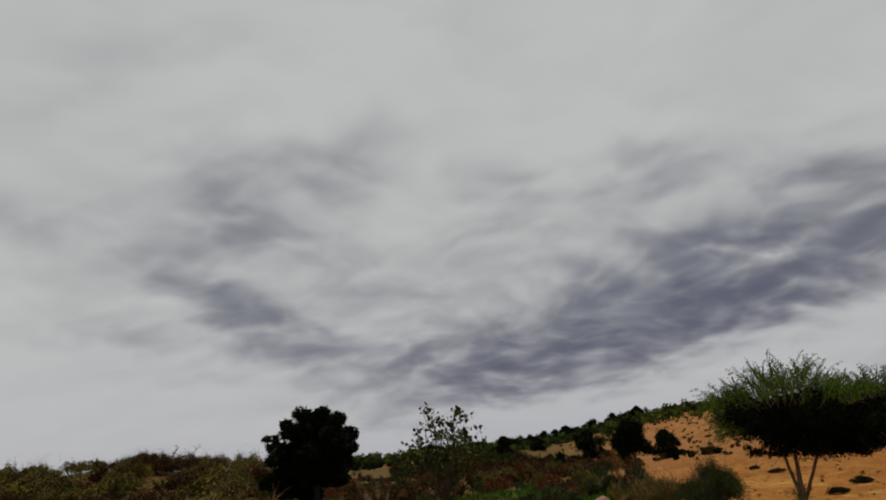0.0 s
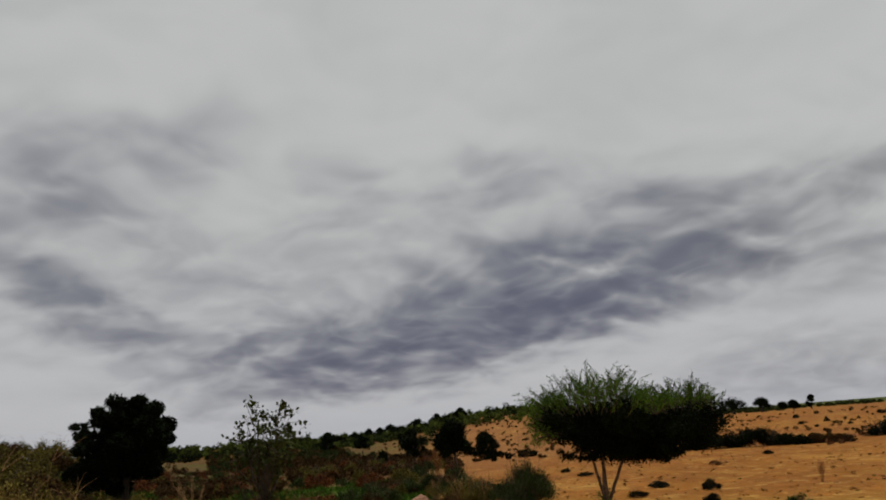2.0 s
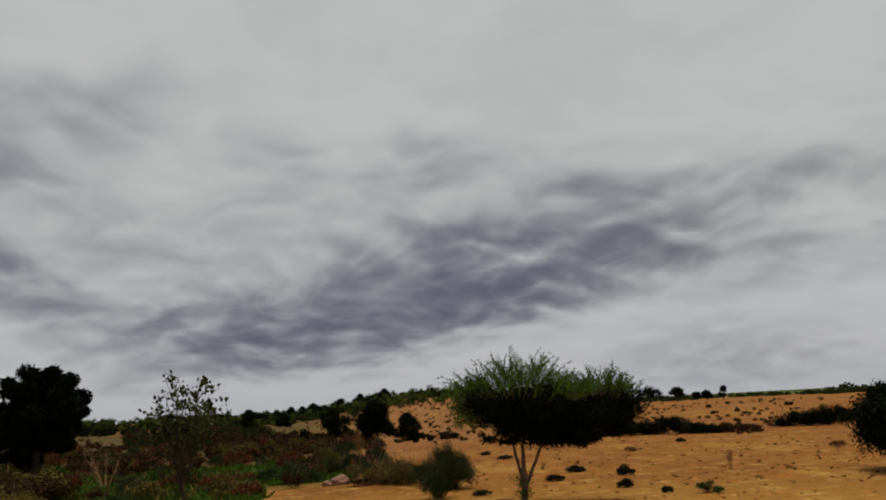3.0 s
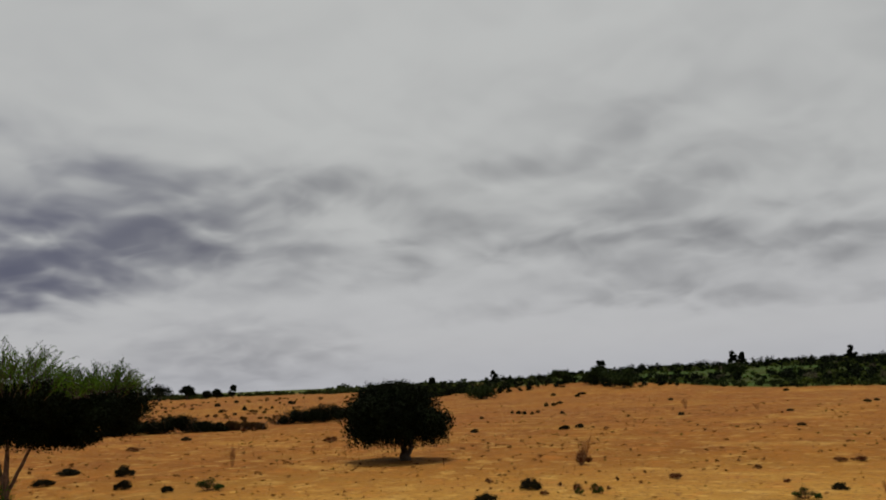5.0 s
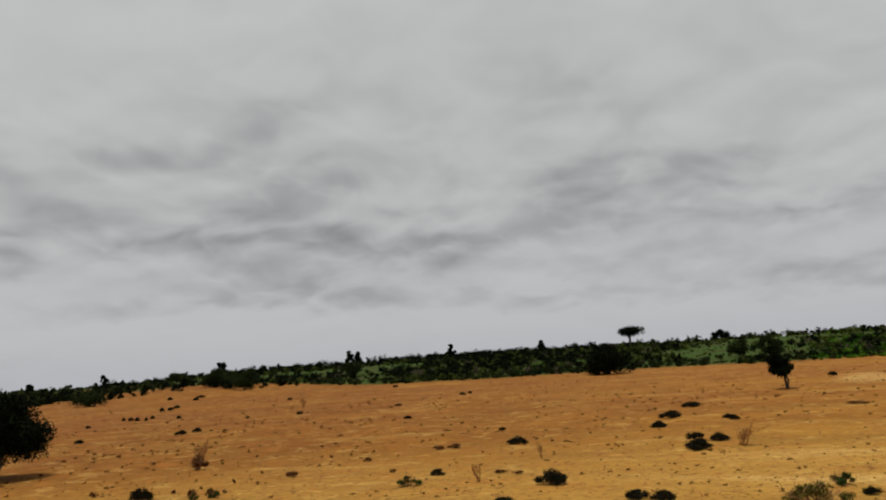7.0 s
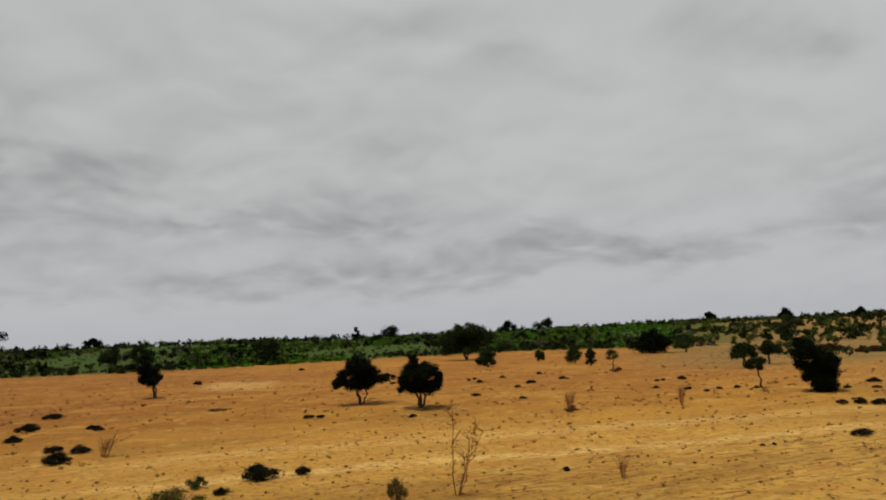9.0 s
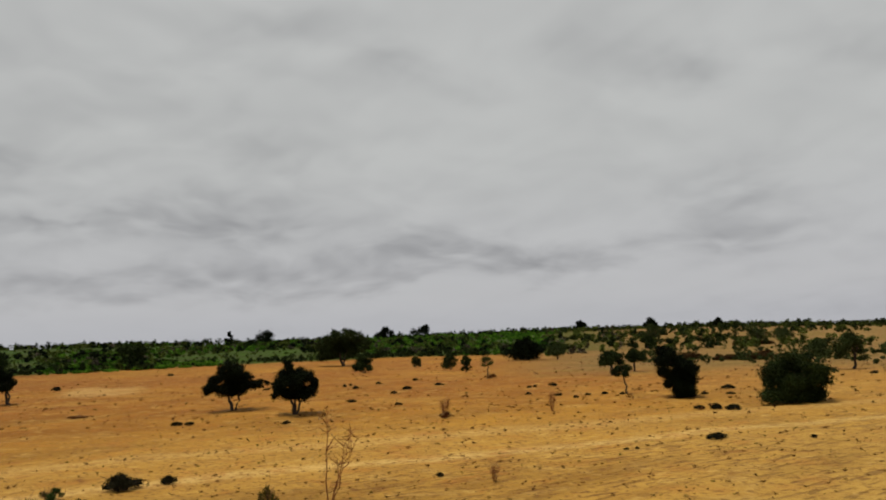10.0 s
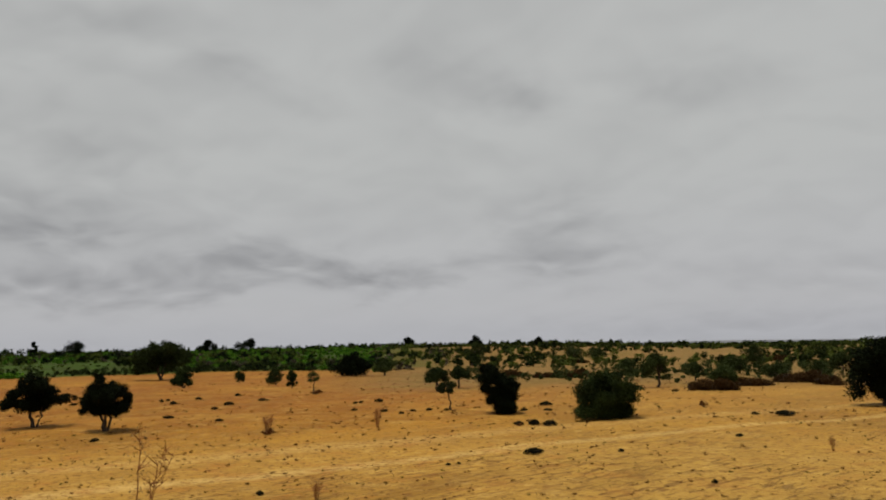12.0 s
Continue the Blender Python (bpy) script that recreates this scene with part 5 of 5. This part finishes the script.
def rock(name, label, az, r, w, h, seed):
    """A worn lump with a few flattened sides, set a little into the ground."""
    bm = bmesh.new()
    bmesh.ops.create_icosphere(bm, subdivisions=3, radius=1.0)
    for v in bm.verts:
        p = v.co.normalized()
        k = 1.0 + 0.28 * noise.noise(p * 1.3 + Vector((seed, 0, 0))) + 0.10 * noise.noise(p * 4.0 + Vector((0, seed, 0)))
        v.co = Vector((p.x * k * w / 2, p.y * k * w / 2.6, p.z * k * h * 0.62 + h * 0.3))
    me = bpy.data.meshes.new(name)
    bm.to_mesh(me)
    bm.free()
    me.materials.append(STONE)
    ob = new(name, me)
    ob.matrix_world = Matrix.Translation(spot(az, r)) @ Matrix.Rotation(seed, 4, "Z")
    return tagged(ob, label, "stone", "stones by the bushes")


rock("stone", "reddish rounded stone among low bushes", 8.5, 37.0, 0.95, 0.45, 1.0)
rock("stone", "small reddish stone beside a larger one", 7.6, 36.6, 0.5, 0.28, 2.0)
rock("stone", "pale brown stone beside rough grass", -8.6, 27.0, 0.7, 0.4, 3.0)


# ---- uncounted growth ----
def scatter(name, label, category, seed, places, leaf_mat, per, leaf, slim=0.5, shell=0.55):
    """One mesh of many bushes: places are heading, distance, width, height."""
    g = Growth(seed, True)
    for az, r, w, h in places:
        p = spot(az, r)
        lumps = 4 if w > 1.0 else 1
        for j in range(lumps):
            hi = h * (0.2 if j == 1 else g.rs.uniform(0.28, 0.7))
            c = (p.x + g.rs.normal(0, 0.2) * w, p.y + g.rs.normal(0, 0.2) * w, p.z + hi)
            g.clump(c, w * g.rs.uniform(0.2, 0.32), per // lumps, leaf, slim, shell, 0.0, min(1.1, h / w))
    ob = new(name, g.mesh(name, leaf_mat))
    return tagged(ob, label, category, kind="stuff")


def belt_edge(az):
    """Distance at which the open sand gives way to scrub."""
    return 118 + 45 * math.exp(-((az - 55) / 10) ** 2) + 3 * math.exp(-((az - 120) / 7) ** 2)


def belt_places(rs, n, az0, az1, r0, r1, w0, w1, tall=0.75, gap=-0.22):
    out = []
    while len(out) < n:
        az, r = rs.uniform(az0, az1), math.sqrt(rs.uniform(r0 * r0, r1 * r1))
        if r0 < 115 and 44 < az < 130 and az0 > 40 and r < belt_edge(az) + 3:
            continue
        if noise.noise((r * math.sin(radians(az)) / 24, r * math.cos(radians(az)) / 24, 7.7)) < gap:
            continue
        w = rs.uniform(w0, w1)
        out.append((az, r, w, w * rs.uniform(tall * 0.55, tall * 1.5)))
    return out


rs = np.random.RandomState(99)
scatter("scrub_belt", "dense green scrub covering the far rise", "scrub", 600, belt_places(rs, 1900, 45, 131, 112, 228, 0.8, 2.0, 0.58), LEAF_BELT, 150, 0.24, 0.8)
scatter("lush_scrub", "brighter green scrub in the far belt", "scrub", 601, belt_places(rs, 900, 98, 131, 112, 226, 0.7, 1.7, 0.55, -0.2), LEAF_LUSH, 120, 0.22, 0.8)
scatter("lush_patch", "fresh green scrub in a hollow of the far belt", "scrub", 619, belt_places(rs, 520, 117, 130, 140, 215, 0.6, 1.5, 0.6, -2) + [(a, belt_edge(a) + d, w, 0.35 * w) for a, d, w in zip(rs.uniform(97, 108, 170), rs.uniform(0, 14, 170), rs.uniform(0.6, 1.6, 170))], LEAF_LUSH, 110, 0.22, 0.8)
scatter("dark_scrub", "dark thorn scrub in the far belt", "scrub", 602, belt_places(rs, 1000, 45, 131, 112, 230, 0.8, 2.2, 0.66), LEAF_SHADED, 150, 0.24, 0.8)
foot = [(a, belt_edge(a) + rs.uniform(0.5, 9.0), w, w * rs.uniform(0.5, 0.9)) for a, w in zip(rs.uniform(46, 131, 420), rs.uniform(0.7, 2.0, 420))]
scatter("edge_scrub", "dark low thorn scrub along the field's edge", "scrub", 613, foot, LEAF_DEEP, 130, 0.2, 0.8)
crest = [(a, r, w, w * k) for a, r, w, k in zip(rs.uniform(46, 136, 520), rs.uniform(196, 226, 520), rs.uniform(0.6, 1.7, 520), rs.uniform(0.8, 1.5, 520))]
scatter("hill_brush", "dense dark thorn brush on the far rise", "scrub", 621, belt_places(rs, 620, 46, 84, 135, 226, 0.9, 2.4, 0.85), LEAF_SHADED, 150, 0.24, 0.8)
scatter("crest_scrub", "upright dark scrub along the skyline", "scrub", 620, crest, LEAF_DEEP, 110, 0.22, 0.8)
scatter("pale_scrub", "pale olive brush in the far belt", "scrub", 603, belt_places(rs, 340, 45, 135, 110, 225, 0.8, 1.8, 0.7), LEAF_DUSTY, 110, 0.22, 0.8)
scatter("rise_scrub", "low dark scrub along the far rise", "scrub", 604, belt_places(rs, 560, 26, 50, 204, 255, 0.9, 2.2, 0.6), LEAF_MID, 130, 0.30, 0.8)
scatter("plain_scrub", "olive thorn scrub on the far plain", "scrub", 605, belt_places(rs, 1700, 127, 172, 112, 330, 0.7, 2.0, 0.7, -0.3), LEAF_BELT, 150, 0.26, 0.8)
scatter("plain_shrubs", "small olive thorn bushes on the near plain", "scrub", 616, belt_places(rs, 330, 136, 172, 66, 112, 0.5, 1.5, 0.7), LEAF_MID, 130, 0.14, 0.8)
scatter("plain_thicket", "dark thorn thicket behind the field", "scrub", 617, belt_places(rs, 150, 126, 150, 118, 260, 0.8, 1.9, 0.7), LEAF_MID, 150, 0.24, 0.8)
scatter("plain_brush", "dark thorn scrub on the far plain", "scrub", 606, belt_places(rs, 520, 129, 180, 112, 420, 0.9, 2.6, 0.75), LEAF_DEEP, 200, 0.34, 0.8)
scatter("distant_woods", "dark distant woods on the plain", "woods", 607, belt_places(rs, 800, 40, 180, 420, 1500, 4, 8, 0.45), LEAF_MID, 80, 1.2, 0.8)
scatter("hill_scrub", "green scrub along the hill's crest", "scrub", 608, belt_places(rs, 700, -9, 27, 180, 260, 1.6, 3.2), LEAF_BELT, 180, 0.36, 0.8)
scatter("slope_scrub", "small dark scrub on the sandy slopes", "scrub", 609, belt_places(rs, 230, 2, 48, 75, 175, 0.4, 1.3, 0.5), LEAF_BROWN, 60, 0.18, 0.7)
scatter("hill_thicket", "dark thicket of thorn trees below the hill", "scrub", 611, belt_places(rs, 120, -9, 9, 165, 205, 1.4, 3.0, 0.62), LEAF_SHADED, 170, 0.28, 0.8)
scatter("face_scrub", "dull brown scrub on the hill's face", "scrub", 614, belt_places(rs, 300, -5, 10.5, 88, 172, 0.9, 2.3, 0.62), LEAF_BROWN, 150, 0.2, 0.8)
brow = [(a, r, w, w * k) for a, r, w, k in zip(rs.uniform(1, 16, 330), rs.uniform(168, 200, 330), rs.uniform(0.9, 2.3, 330), rs.uniform(0.5, 0.95, 330))]
scatter("brow_scrub", "dark green scrub below the hill's crest", "scrub", 622, brow, LEAF_BELT, 130, 0.24, 0.8)
scatter("hill_cushions", "small brown cushions dotting the hill's face", "scrub", 623, belt_places(rs, 230, 5, 19, 70, 175, 0.35, 0.95, 0.55, -2), LEAF_BROWN, 70, 0.14, 0.7)
scatter("foot_scrub", "rusty brown scrub at the hill's foot", "scrub", 618, belt_places(rs, 220, -9, 8, 52, 112, 0.8, 2.2, 0.48), LEAF_BROWN, 150, 0.17, 0.8)
scatter("face_brush", "dark olive scrub on the hill's face", "scrub", 615, belt_places(rs, 220, -5, 9.5, 98, 190, 1.0, 2.6, 0.7), LEAF_DEEP, 150, 0.2, 0.8)
scatter("behind_scrub", "low scrub on the plain", "scrub", 610, belt_places(rs, 300, 180, 320, 60, 240, 1.4, 3.0), LEAF_BELT, 60, 0.34)


def tufts(name, label, seed, n, az0, az1, r0, r1, size0, size1, material, blades, low=False):
    g = Growth(seed, True)
    rs = g.rs
    for i in range(n):
        if not low or i % 5 == 0:
            az, r = rs.uniform(az0, az1), r0 * (r1 / r0) ** rs.uniform(0, 1)
            p = home = spot(az, r)
        else:
            x, y = home.x + rs.normal(0, 0.045 * r), home.y + rs.normal(0, 0.045 * r)
            p = Vector((x, y, ground_z(x, y)))
        w = rs.uniform(size0, size1) * (0.5 if rs.uniform() < 0.6 else 1.0) * (0.45 + 0.55 * smooth(14, 45, r))
        if low:
            g.clump((p.x, p.y, p.z + w * 0.16), w * 0.5, blades, w * 0.24, 0.6, 0.7, 0.0, 0.5)
            continue
        c = np.array((p.x, p.y, p.z)) + np.concatenate([rs.normal(0, w * 0.35, (blades, 2)), np.full((blades, 1), -0.01)], 1)
        up = np.concatenate([rs.normal(0, 0.6, (blades, 2)), np.ones((blades, 1))], 1)
        g.leaves(c, w * 0.8, 0.3, 0.0, up)
    ob = new(name, g.mesh(name, material))
    return tagged(ob, label, "grass", kind="stuff")


tufts("dry_tufts", "small dry brown tufts scattered over the sand", 700, 7500, 17, 168, 13, 115, 0.08, 0.29, TUFT, 24, True)
tufts("dark_tufts", "tiny dark cushions of dead weed on the sand", 705, 1100, 17, 168, 15, 95, 0.08, 0.24, LEAF_OLIVE, 24, True)
tufts("straw_tufts", "small straw-coloured tufts scattered over the sand", 701, 900, 17, 168, 14, 90, 0.05, 0.13, STRAW, 10)
scatter("belt_undergrowth", "low green undergrowth at the foot of the scrub", "scrub", 612, belt_places(rs, 3000, 45, 131, 112, 215, 0.4, 1.0, 0.5, -2), LEAF_BELT, 40, 0.18, 0.7)
tufts("rough_grass", "rough green grass below the bank", 702, 5600, -14, 3.5, 23, 56, 0.18, 0.42, GRASS, 12)
tufts("rough_grass", "rough green grass between the bushes", 706, 1600, 3.5, 9.5, 39, 60, 0.18, 0.42, GRASS, 12)
tufts("dead_grass", "dry brown grass among the bushes", 703, 2400, -38, 2, 20, 60, 0.25, 0.6, LEAF_OLIVE, 12)
